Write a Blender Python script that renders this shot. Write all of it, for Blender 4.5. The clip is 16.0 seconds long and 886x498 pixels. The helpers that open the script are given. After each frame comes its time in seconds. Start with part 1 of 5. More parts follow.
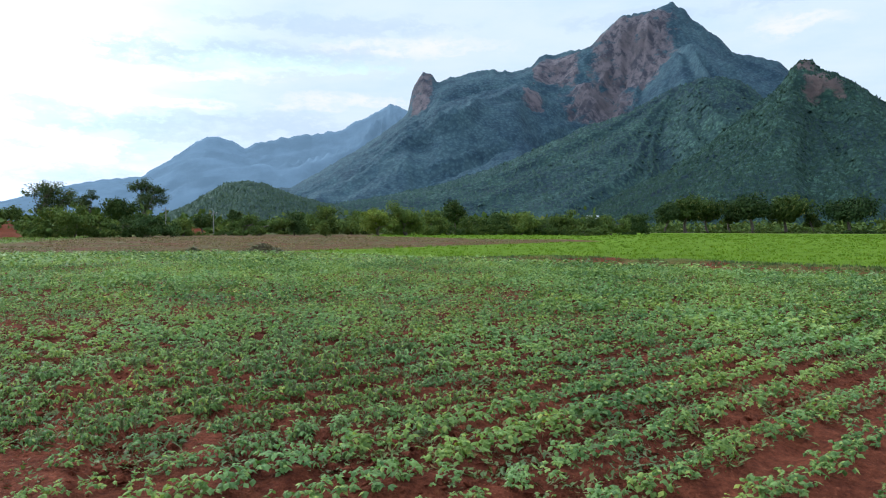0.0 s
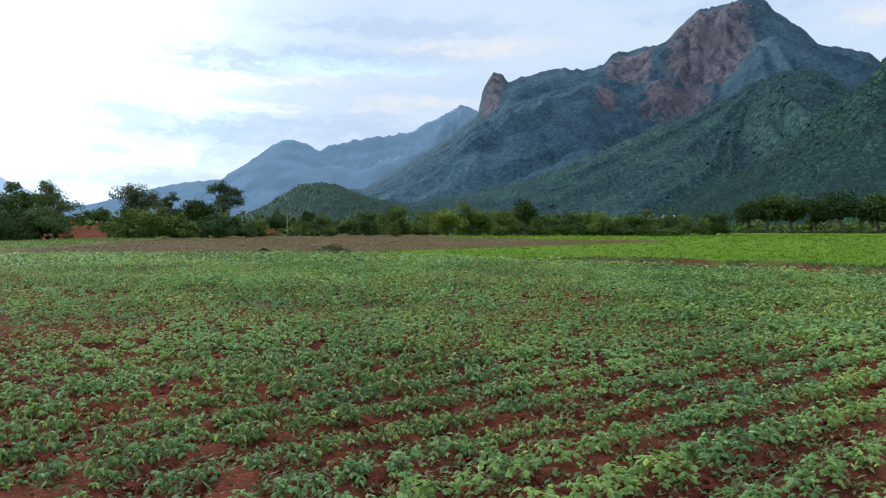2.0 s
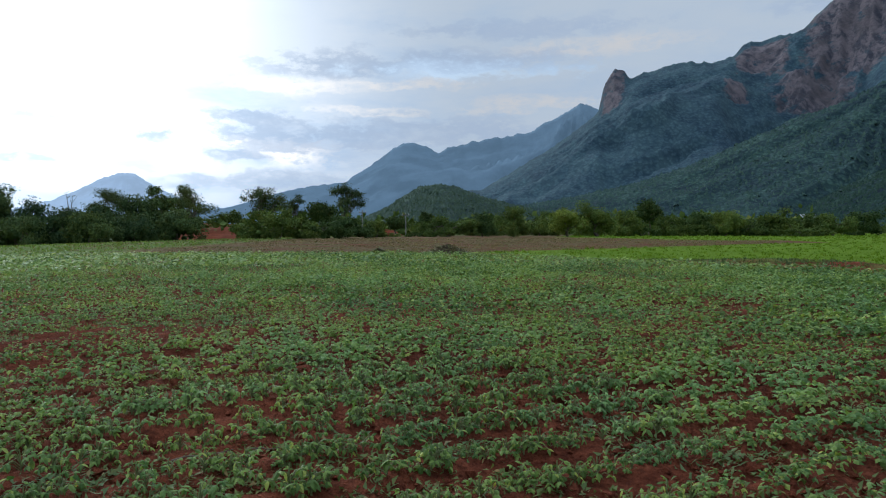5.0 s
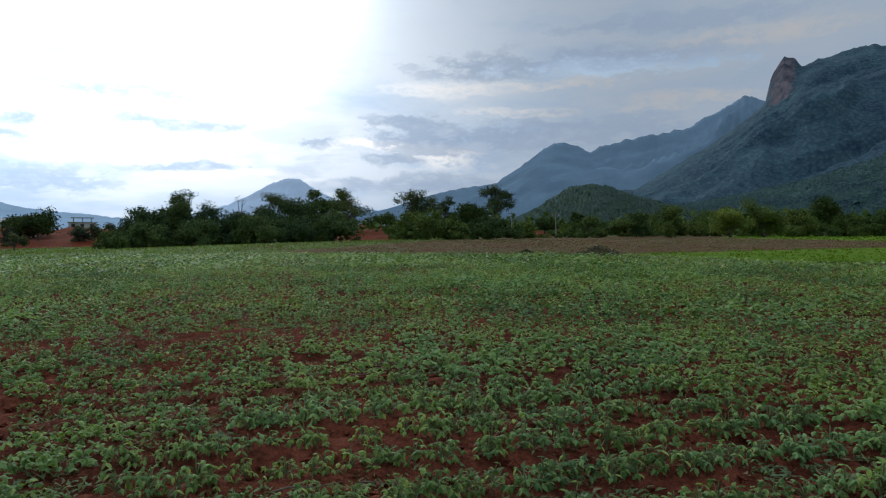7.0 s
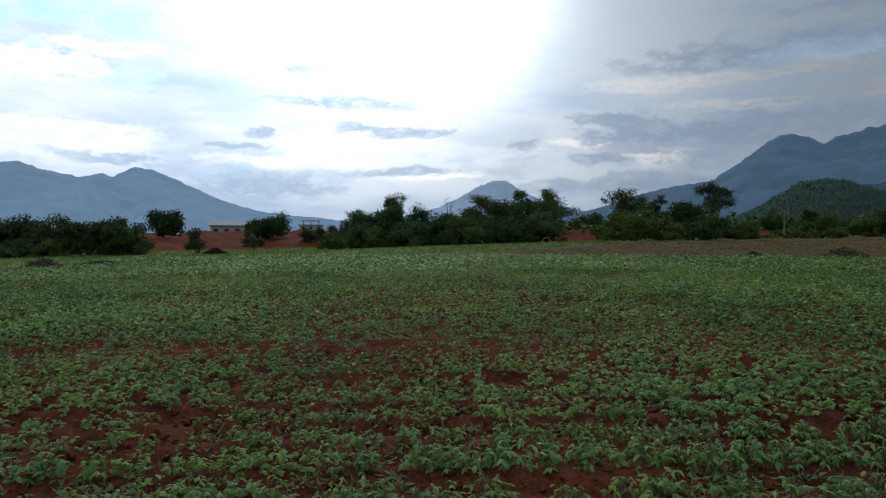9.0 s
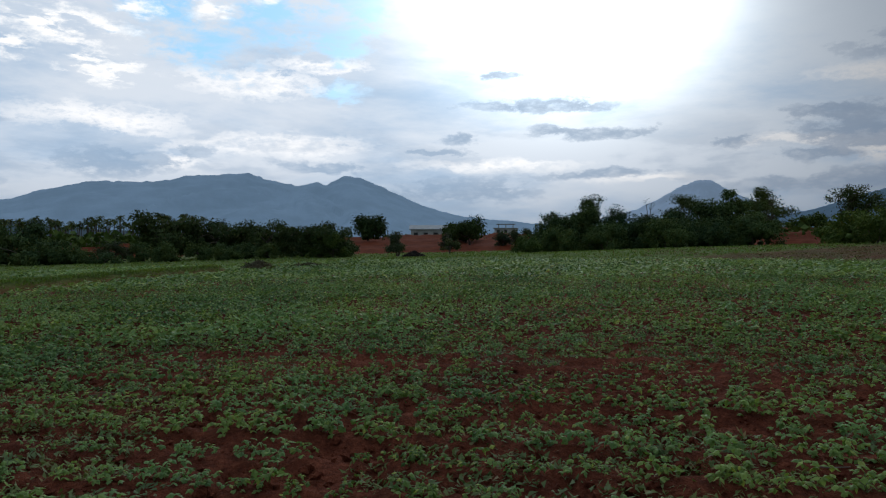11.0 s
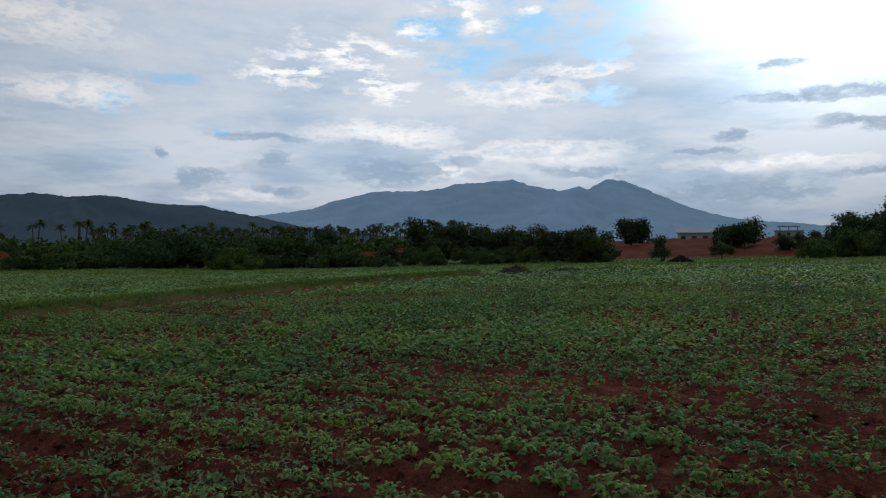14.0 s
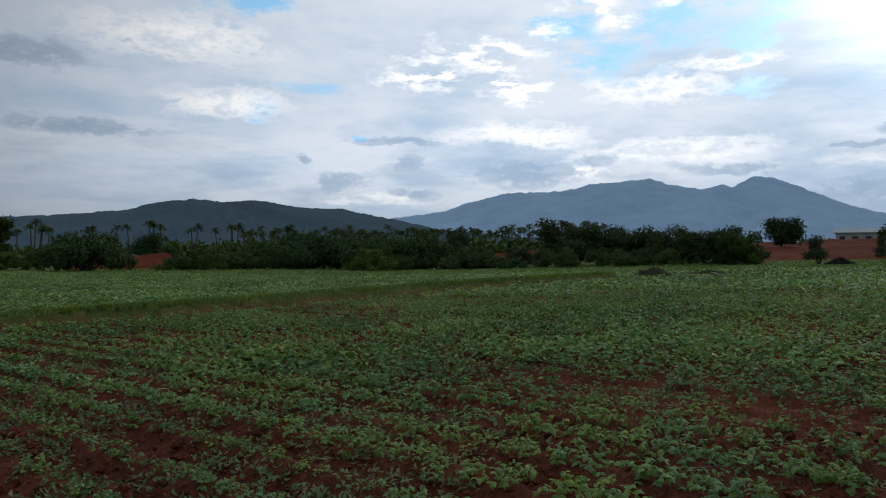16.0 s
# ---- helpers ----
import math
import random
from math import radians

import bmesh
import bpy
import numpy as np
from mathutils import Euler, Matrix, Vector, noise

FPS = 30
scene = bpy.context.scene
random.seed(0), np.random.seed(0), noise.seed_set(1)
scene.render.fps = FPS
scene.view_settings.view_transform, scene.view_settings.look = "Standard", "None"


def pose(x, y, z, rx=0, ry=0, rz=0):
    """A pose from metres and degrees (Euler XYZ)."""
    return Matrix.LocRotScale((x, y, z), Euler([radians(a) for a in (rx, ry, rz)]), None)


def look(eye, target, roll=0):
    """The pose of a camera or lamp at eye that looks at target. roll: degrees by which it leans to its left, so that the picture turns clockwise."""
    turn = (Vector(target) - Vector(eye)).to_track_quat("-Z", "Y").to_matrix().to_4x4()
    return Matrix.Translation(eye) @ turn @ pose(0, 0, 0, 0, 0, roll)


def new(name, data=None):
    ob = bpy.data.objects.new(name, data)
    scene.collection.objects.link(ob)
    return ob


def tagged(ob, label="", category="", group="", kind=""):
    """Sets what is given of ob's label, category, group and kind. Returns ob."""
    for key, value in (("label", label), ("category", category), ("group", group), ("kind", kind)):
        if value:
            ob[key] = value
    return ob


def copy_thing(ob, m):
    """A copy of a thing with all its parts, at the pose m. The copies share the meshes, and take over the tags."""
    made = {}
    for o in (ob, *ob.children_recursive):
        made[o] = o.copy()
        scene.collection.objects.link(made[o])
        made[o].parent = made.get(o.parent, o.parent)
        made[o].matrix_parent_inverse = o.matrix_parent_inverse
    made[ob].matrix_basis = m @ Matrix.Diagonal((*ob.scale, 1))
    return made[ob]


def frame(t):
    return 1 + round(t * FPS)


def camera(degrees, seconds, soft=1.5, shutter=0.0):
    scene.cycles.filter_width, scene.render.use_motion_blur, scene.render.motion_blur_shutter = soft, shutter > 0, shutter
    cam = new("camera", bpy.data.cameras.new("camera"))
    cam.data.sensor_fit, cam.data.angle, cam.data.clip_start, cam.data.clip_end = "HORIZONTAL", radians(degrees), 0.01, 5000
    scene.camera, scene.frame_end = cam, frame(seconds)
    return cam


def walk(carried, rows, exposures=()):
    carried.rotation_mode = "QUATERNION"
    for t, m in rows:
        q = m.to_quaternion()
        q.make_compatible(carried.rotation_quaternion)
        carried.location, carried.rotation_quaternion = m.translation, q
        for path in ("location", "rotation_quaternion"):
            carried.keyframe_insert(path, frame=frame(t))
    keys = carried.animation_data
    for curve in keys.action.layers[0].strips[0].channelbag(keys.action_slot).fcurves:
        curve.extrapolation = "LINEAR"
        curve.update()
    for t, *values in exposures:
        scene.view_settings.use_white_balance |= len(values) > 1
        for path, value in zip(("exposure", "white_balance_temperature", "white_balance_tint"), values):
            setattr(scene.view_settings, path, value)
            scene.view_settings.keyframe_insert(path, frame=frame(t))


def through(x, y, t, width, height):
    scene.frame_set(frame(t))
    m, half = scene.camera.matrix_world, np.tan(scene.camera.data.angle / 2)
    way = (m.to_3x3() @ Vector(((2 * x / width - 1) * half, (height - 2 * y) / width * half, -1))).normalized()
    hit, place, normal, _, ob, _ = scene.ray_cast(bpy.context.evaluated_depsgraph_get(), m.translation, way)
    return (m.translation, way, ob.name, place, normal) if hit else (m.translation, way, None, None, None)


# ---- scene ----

# ---------------------------------------------------------------- camera
# seconds, eye, pitch and heading of the drone
PATH = [
    (0.0, 0.000, 0.000, 1.500, -0.78, 0.00),
    (0.5, -0.021, 0.247, 1.494, -0.77, 1.36),
    (1.0, -0.030, 0.471, 1.497, -0.75, 2.73),
    (1.5, -0.039, 0.682, 1.501, -0.76, 4.15),
    (2.0, -0.058, 0.885, 1.503, -0.74, 5.62),
    (2.5, -0.070, 1.084, 1.510, -0.75, 7.19),
    (3.0, -0.078, 1.269, 1.498, -0.74, 8.79),
    (3.5, -0.110, 1.477, 1.491, -0.72, 10.38),
    (6.0, -0.230, 2.436, 1.452, -0.63, 19.42),
    (6.5, -0.284, 2.620, 1.454, -0.61, 22.61),
    (7.0, -0.360, 2.824, 1.452, -0.57, 27.02),
    (7.5, -0.460, 3.042, 1.453, -0.57, 31.14),
    (8.0, -0.578, 3.262, 1.452, -0.55, 35.22),
    (8.5, -0.726, 3.475, 1.455, -0.54, 39.32),
    (9.0, -0.897, 3.680, 1.466, -0.50, 43.42),
    (9.5, -1.072, 3.884, 1.460, -0.43, 47.50),
    (12.0, -2.091, 4.618, 1.459, -0.13, 66.23),
    (12.5, -2.225, 4.709, 1.471, -0.07, 69.93),
    (13.0, -2.344, 4.777, 1.483, -0.01, 73.65),
    (13.5, -2.451, 4.838, 1.473, 0.04, 77.06),
    (14.0, -2.559, 4.894, 1.473, 0.11, 79.67),
    (14.5, -2.634, 4.931, 1.475, 0.14, 82.41),
    (15.0, -2.733, 4.965, 1.472, 0.16, 85.16),
    (15.5, -2.842, 5.001, 1.475, 0.19, 87.85),
    (16.0, -2.965, 5.028, 1.469, 0.23, 90.25),
]
EXPOSURE = [(0, 0.19), (1.5, 0.08), (3.5, -0.23), (6, -0.75), (7, -0.98), (7.5, -1.12), (8.5, -1.32), (9.5, -1.43), (12, -1.92), (14, -1.93), (16, -1.70)]
cam = camera(63.54, 16.0, soft=1.15)
walk(cam, [(t, pose(x, y, z, 90 + pitch, 0, yaw)) for t, x, y, z, pitch, yaw in PATH], EXPOSURE)


# ---------------------------------------------------------------- world and sun
SUN_AZ, SUN_EL = -48.0, 22.5        # degrees: clockwise from +Y, and above the horizon
sun_dir = Vector((math.sin(radians(SUN_AZ)) * math.cos(radians(SUN_EL)),
                  math.cos(radians(SUN_AZ)) * math.cos(radians(SUN_EL)), math.sin(radians(SUN_EL))))


class Nodes:
    """A short way to write node trees."""

    def __init__(self, tree):
        self.tree = tree
        tree.nodes.clear()

    def add(self, kind, values=None, **settings):
        node = self.tree.nodes.new(kind)
        for key, value in settings.items():
            setattr(node, key, value)
        for key, value in (values or {}).items():
            if isinstance(value, bpy.types.NodeSocket):
                self.tree.links.new(value, node.inputs[key])
            else:
                node.inputs[key].default_value = value
        return node

    def link(self, a, b):
        self.tree.links.new(a, b)

    def math(self, op, a, b=0.0, c=0.0, clamp=False):
        return self.add("ShaderNodeMath", {0: a, 1: b, 2: c}, operation=op, use_clamp=clamp).outputs[0]

    def vec(self, op, a, b=(0, 0, 0)):
        node = self.add("ShaderNodeVectorMath", {0: a, 1: b}, operation=op)
        return node.outputs["Value"] if op in ("DOT_PRODUCT", "LENGTH") else node.outputs[0]

    def noise(self, vector, scale, detail=4.0, rough=0.55, distortion=0.0):
        return self.add("ShaderNodeTexNoise", {"Vector": vector, "Scale": scale, "Detail": detail, "Roughness": rough,
                                               "Distortion": distortion}).outputs["Fac"]

    def mix(self, fac, a, b, blend="MIX"):
        node = self.add("ShaderNodeMix", {0: fac, 6: a, 7: b}, data_type="RGBA", blend_type=blend)
        return node.outputs[2]

    def ramp(self, fac, low, high, out_low=0.0, out_high=1.0, smooth=True):
        return self.add("ShaderNodeMapRange", {0: fac, 1: low, 2: high, 3: out_low, 4: out_high},
                        interpolation_type="SMOOTHSTEP" if smooth else "LINEAR").outputs[0]

    def scaled(self, vector, scale):
        return self.add("ShaderNodeMapping", {"Vector": vector, "Scale": scale}).outputs[0]


def rgb(r, g, b):
    return (r, g, b, 1.0)


world = bpy.data.worlds.new("sky")
scene.world = world
world.use_nodes = True
n = Nodes(world.node_tree)
way = n.add("ShaderNodeTexCoord").outputs["Generated"]
sky = n.add("ShaderNodeTexSky", sky_type="NISHITA", sun_disc=False, sun_elevation=radians(SUN_EL),
            sun_rotation=radians(SUN_AZ), altitude=300, air_density=1.0, dust_density=1.2, ozone_density=1.2)
blue = n.mix(1.0, sky.outputs[0], rgb(0.10, 0.10, 0.10), "MULTIPLY")
split = n.add("ShaderNodeSeparateXYZ", {0: way})
up = n.math("MAXIMUM", split.outputs[2], 0.0)
flat = n.math("DIVIDE", 1.0, n.math("ADD", up, 0.10))
deck = n.vec("MULTIPLY", way, n.add("ShaderNodeCombineXYZ", {0: flat, 1: flat, 2: 0.0}).outputs[0])
heading = n.math("ARCTAN2", split.outputs[0], split.outputs[1])
band = n.add("ShaderNodeCombineXYZ", {0: heading, 1: n.math("MULTIPLY", up, 3.7), 2: 0.3}).outputs[0]
sheet = n.noise(n.vec("ADD", deck, (3.1, 7.7, 0.0)), 0.5, 6, 0.58, 0.5)
streak = n.noise(n.vec("ADD", band, (4.4, 0.35, 0.0)), 5.2, 9, 0.58, 0.12)
wisp = n.noise(n.vec("ADD", band, (1.7, 2.2, 3.0)), 6.5, 9, 0.62, 0.12)
puff = n.noise(n.vec("ADD", deck, (0.6, 2.9, 0.0)), 3.4, 9, 0.62, 0.4)
toward = n.math("MAXIMUM", n.vec("DOT_PRODUCT", way, tuple(sun_dir)), 0.0)
glow = n.math("MULTIPLY", n.ramp(up, 0.06, 0.24, 0.28, 1.0), n.math("ADD", n.math("MULTIPLY", n.math("POWER", toward, 90.0), 7.0), n.math("MULTIPLY", n.math("POWER", toward, 8.0), 0.10)))
west = n.ramp(n.vec("DOT_PRODUCT", way, (-0.97, 0.25, 0.0)), 0.40, 1.0, 0.0, 1.0)
west = n.math("POWER", west, 1.3)
# a high sheet of cloud, thin and white or thicker and blue-grey
thick = n.ramp(n.math("ADD", n.math("MULTIPLY", sheet, 0.66), n.math("MULTIPLY", wisp, 0.34)), 0.43, 0.64)
white = n.mix(west, rgb(0.72, 0.86, 1.04), rgb(2.6, 2.85, 3.2))
grey = n.mix(west, rgb(0.60, 0.79, 1.06), rgb(1.6, 2.1, 2.75))
dome = n.mix(thick, white, grey)
# place in the sky in degrees, stirred so that no cloud has a plain outline
lift = n.math("ARCSINE", split.outputs[2])
stir = n.add("ShaderNodeTexNoise", {"Vector": n.vec("MULTIPLY", n.vec("ADD", band, (9.0, 4.0, 1.0)), (1.0, 0.5, 1.0)), "Scale": 11.0, "Detail": 9.0, "Roughness": 0.62}).outputs["Color"]
spot = n.vec("ADD", n.add("ShaderNodeCombineXYZ", {0: n.math("MULTIPLY", heading, 57.3), 1: n.math("MULTIPLY", lift, 57.3), 2: 0.0}).outputs[0],
             n.vec("MULTIPLY", n.vec("SUBTRACT", stir, (0.5, 0.5, 0.5)), (5.0, 2.0, 0.0)))
ragged = n.noise(n.vec("MULTIPLY", n.vec("ADD", band, (2.0, 6.0, 1.0)), (1.0, 0.6, 1.0)), 24.0, 8, 0.66)


fray = n.math("MULTIPLY", n.math("SUBTRACT", ragged, 0.5), 3.2)


def cloud_mask(clouds, core=0.55):
    """How far a direction lies inside any of these clouds: heading, elevation, half width and half height in degrees."""
    mask = 0.0
    for az, el, wide, high in clouds:
        off = n.vec("LENGTH", n.vec("MULTIPLY", n.vec("SUBTRACT", spot, (az, el, 0.0)), (1 / wide, 1 / high, 0.0)))
        mask = n.math("MAXIMUM", mask, n.ramp(n.math("ADD", off, fray), 1.20, core))
    return mask


# openings with blue sky, mostly high in the west
OPENINGS = ((-67.0, 15.8, 2.4, 2.0), (-66.9, 11.9, 2.2, 1.1), (-80.5, 17.3, 3.6, 1.1), (-71.8, 17.2, 4.0, 2.6), (-104.6, 11.0, 1.5, 0.9), (-105.0, 18.4, 3.6, 1.0),
            (-73.5, 21.0, 9.0, 3.0), (-77.0, 14.8, 5.0, 2.0), (-65.5, 18.5, 3.0, 2.5), (-112.0, 20.0, 5.0, 1.5), (-97.0, 9.0, 0.9, 0.3), (-101.0, 12.5, 3.0, 0.5), (-14.0, 13.5, 9.0, 0.9))
clear = n.mix(1.0, blue, n.mix(west, rgb(0.38, 0.55, 0.75), rgb(0.85, 1.95, 3.0)), "ADD")
dome = n.mix(n.math("MULTIPLY", cloud_mask(OPENINGS, 0.2), n.ramp(n.math("ADD", n.math("MULTIPLY", wisp, 0.5), n.math("MULTIPLY", puff, 0.5)), 0.62, 0.46, 0.35, 1.0)), dome, clear)
# white banks and streaks
BANKS = ((-15.4, 12.4, 2.3, 0.4), (-26.2, 12.0, 5.8, 0.7), (-7.4, 10.8, 5.3, 0.6), (26.4, 15.1, 3.1, 0.7), (-27.3, 6.9, 4.6, 1.2), (-19.5, 12.1, 7.0, 0.4), (-2.9, 14.9, 7.5, 0.8),
         (-20.5, 10.1, 5.0, 0.4), (-10.1, 10.2, 3.3, 0.4), (-73.5, 12.3, 6.0, 1.0), (-43.2, 5.1, 6.0, 0.4), (-84.1, 9.3, 6.5, 1.1), (-72.9, 7.8, 9.0, 1.0),
         (-107.1, 11.3, 5.0, 1.2), (-68.6, 13.7, 4.5, 0.7), (-111.2, 15.7, 7.9, 1.8), (-79.5, 6.3, 3.0, 0.9), (-55.0, 6.5, 7.0, 0.5), (-96.0, 4.2, 5.0, 0.5), (-33.0, 7.6, 5.0, 0.5))
light = n.mix(west, rgb(0.90, 0.93, 0.99), rgb(3.9, 3.9, 3.95))
dome = n.mix(n.math("MULTIPLY", cloud_mask(BANKS), n.ramp(ragged, 0.34, 0.62, 0.15, 0.95)), dome, light)
# small bright puffs over the western range
PUFFS = ((-87.5, 15.2, 5.5, 1.6), (-84.5, 12.8, 3.0, 1.2), (-76.8, 17.4, 2.2, 0.6), (-73.0, 18.6, 1.4, 0.6), (-82.0, 17.2, 1.8, 0.8), (-92.0, 13.5, 4.0, 1.2), (-79.0, 18.4, 3.0, 0.9))
dome = n.mix(n.math("MULTIPLY", cloud_mask(PUFFS, 0.1), n.ramp(n.noise(n.vec("ADD", deck, (0.6, 2.9, 0.0)), 8.0, 9, 0.58, 0.2), 0.44, 0.56)), dome, rgb(4.0, 4.0, 4.0))
shine = n.math("ADD", glow, 1.0)
dome = n.mix(1.0, dome, n.add("ShaderNodeCombineXYZ", {0: shine, 1: shine, 2: n.math("ADD", n.math("MULTIPLY", glow, 0.92), 1.0)}).outputs[0], "MULTIPLY")
# broken low clouds with grey-blue bodies
BODIES_NORTH = ((-29.7, 9.2, 2.6, 0.8), (-21.5, 8.2, 5.3, 1.0), (-11.8, 8.5, 4.5, 0.7), (-27.8, 4.7, 5.3, 0.9), (-9.3, 16.4, 9.0, 0.8), (16.1, 16.4, 6.2, 0.6), (-16.0, 8.5, 8.0, 1.3),
                (-51.0, 11.0, 5.6, 0.45), (-57.8, 8.5, 1.6, 0.5), (-28.3, 8.1, 5.2, 1.7), (-34.2, 4.6, 2.9, 0.6), (-13.0, 14.0, 8.5, 1.0), (-30.8, 9.5, 3.1, 0.5), (-20.7, 8.0, 5.2, 1.2),
                (-22.2, 13.7, 6.8, 1.1), (-37.0, 7.8, 1.5, 0.5), (27.0, 17.0, 6.0, 0.8), (-31.0, 6.5, 3.0, 0.6))
BODIES_WEST = ((-82.8, 6.2, 4.8, 1.1), (-93.9, 8.7, 3.6, 0.35), (-93.0, 7.0, 1.5, 0.6), (-98.5, 5.5, 2.3, 0.7), (-101.7, 7.1, 0.8, 0.45), (-92.4, 4.8, 2.0, 0.5), (-54.5, 13.2, 2.3, 0.35),
               (-46.8, 8.9, 5.2, 0.45), (-46.5, 5.6, 4.8, 0.4), (-120.0, 13.7, 3.5, 1.1), (-117.0, 9.0, 5.0, 0.6), (-49.9, 9.0, 1.8, 0.4), (-78.3, 7.2, 1.4, 0.5), (-58.0, 4.4, 6.0, 1.1), (-68.0, 6.2, 4.0, 0.5), (-60.0, 7.4, 3.0, 0.4))
body = n.math("MAXIMUM", cloud_mask(BODIES_NORTH), cloud_mask(BODIES_WEST))
body = n.math("MULTIPLY", body, n.ramp(ragged, 0.30, 0.54, 0.45, 1.0))
body = n.math("MAXIMUM", body, n.math("MULTIPLY", n.ramp(streak, 0.52, 0.66), n.ramp(up, 0.10, 0.2, 0.55, 0.05)))
dome = n.mix(n.math("MULTIPLY", body, n.mix(west, rgb(0.64, 0.64, 0.64), rgb(0.76, 0.76, 0.76))), dome,
             n.mix(n.ramp(glow, 0.2, 3.0), n.mix(n.math("POWER", west, 1.8), rgb(0.56, 0.72, 0.99), rgb(1.10, 1.55, 2.15)), rgb(1.75, 1.98, 2.35)))
# bright haze over the horizon
low = n.ramp(up, 0.0, 0.13, 0.55, 0.0)
dome = n.mix(low, dome, n.mix(west, rgb(0.54, 0.62, 0.78), rgb(0.86, 1.06, 1.34)))
# an overcast sky is brighter overhead than over the horizon
crown = n.ramp(up, 0.30, 0.95, 1.0, 2.1)
dome = n.mix(1.0, dome, n.add("ShaderNodeCombineXYZ", {0: crown, 1: crown, 2: crown}).outputs[0], "MULTIPLY")
back = n.add("ShaderNodeBackground", {"Color": dome, "Strength": 0.92})
n.link(back.outputs[0], n.add("ShaderNodeOutputWorld").inputs[0])

sun = new("sun", bpy.data.lights.new("sun", "SUN"))
sun.data.energy, sun.data.angle, sun.data.color = 0.9, radians(20), (1.0, 0.94, 0.84)
sun.matrix_world = look(sun_dir * 100, (0, 0, 0))

# ---------------------------------------------------------------- arithmetic of the land
rng = np.random.default_rng(7)


def softplus(s, k):
    return np.logaddexp(0, np.asarray(s, float) / k) * k


def west_dip(x, y):
    """How far the land sinks towards the hedges in the north-west."""
    def ease(v, a, b):
        q = np.clip((np.asarray(v, float) - a) / (b - a), 0, 1)
        return q * q * (3 - 2 * q)
    return 0.48 * ease(-np.asarray(x, float), 36, 62) * ease(y, -14, 10) * (1 - ease(y, 90, 130))


def ground_z(x, y):
    """The land: it rises gently towards the mountain and drops a little in the west."""
    x, y = np.asarray(x, float), np.asarray(y, float)
    north = y - 0.5 * softplus(y - 55, 12) - 0.5 * softplus(y - 420, 60) + 0.7 * softplus(-y - 4, 4) + 0.3 * softplus(-y - 300, 40)
    east = np.clip(x, -400, 400)
    return -0.0033 * east + 0.0273 * north - 0.009 * (softplus(-x - 30, 6) - softplus(-x - 110, 10)) - west_dip(x, y)


def value_noise(x, y, seed=0):
    """Smooth noise from 0 to 1 with cells one unit wide."""
    x, y = np.asarray(x, float), np.asarray(y, float)
    ix, iy = np.floor(x).astype(np.int64), np.floor(y).astype(np.int64)
    fx, fy = x - ix, y - iy
    fx, fy = fx * fx * (3 - 2 * fx), fy * fy * (3 - 2 * fy)

    def corner(a, b):
        h = (a * 374761393 + b * 668265263 + seed * 982451653) & 0xFFFFFFFF
        h = ((h ^ (h >> 13)) * 1274126177) & 0xFFFFFFFF
        return ((h ^ (h >> 16)) & 0xFFFF) / 65535.0

    a = corner(ix, iy) * (1 - fx) + corner(ix + 1, iy) * fx
    b = corner(ix, iy + 1) * (1 - fx) + corner(ix + 1, iy + 1) * fx
    return a * (1 - fy) + b * fy


def fbm(x, y, octaves=4, seed=0, gain=0.5):
    total, weight, size = 0.0, 0.0, 1.0
    for k in range(octaves):
        total = total + size * value_noise(x * 2 ** k + 17.3 * k, y * 2 ** k - 9.1 * k, seed + k)
        weight, size = weight + size, size * gain
    return total / weight


def smooth(v, a, b):
    s = np.clip((np.asarray(v, float) - a) / (b - a), 0, 1)
    return s * s * (3 - 2 * s)


def side(x, y, a, b):
    """Metres to the left of the line from a to b."""
    dx, dy = b[0] - a[0], b[1] - a[1]
    return (dx * (y - a[1]) - dy * (x - a[0])) / math.hypot(dx, dy)


ROW_AZ, ROW_GAP, ROW_SHIFT = radians(44.0), 0.515, -1.50        # the crop rows' heading and spacing


def row_curve(v):
    """How far the rows swing aside along their length: they bow gently towards the east at both ends."""
    return 1.07 * (np.sqrt(1 + ((v - 0.5) / 6.7) ** 2) - 1)


def across_rows(x, y):
    u, v = x * math.cos(ROW_AZ) - y * math.sin(ROW_AZ), x * math.sin(ROW_AZ) + y * math.cos(ROW_AZ)
    return u - row_curve(v)


def in_paddy(x, y):
    """Metres inside the bright green field in the north-east."""
    east = -side(x, y, (-8.5, 33.0), (4.0, 46.5))
    north = np.minimum(side(x, y, (-7.0, 33.5), (0.3, 28.4)), 99)
    north = np.where(np.asarray(x) > 0.3, side(x, y, (0.3, 28.9), (12.5, 20.9)), north)
    x = np.asarray(x, float)
    far_edge = 61.5 + 1.43 * np.maximum(0, 5 - x) - 4.5 * np.maximum(0, x - 11)
    beyond = np.minimum(x + 9, y - far_edge)
    return np.maximum(np.minimum(east, north), beyond)


def in_crop(x, y):
    """Metres inside the far edge of the bean field."""
    x = np.asarray(x, float)
    near = np.where(x < -6.7, -side(x, y, (-30, 29.5), (-6.7, 32.2)), -side(x, y, (-6.7, 32.2), (0.3, 27.8)))
    return np.where(x > 0.3, -side(x, y, (0.3, 27.8), (12.5, 18.6)), near)


PATH_LINE = [(-8.0, -12.0), (-13.5, -6.4), (-16.7, -3.4), (-18.4, -1.8), (-20.2, 0.0), (-23.2, 2.5), (-26.9, 5.9), (-29.2, 8.6), (-31.5, 11.5)]


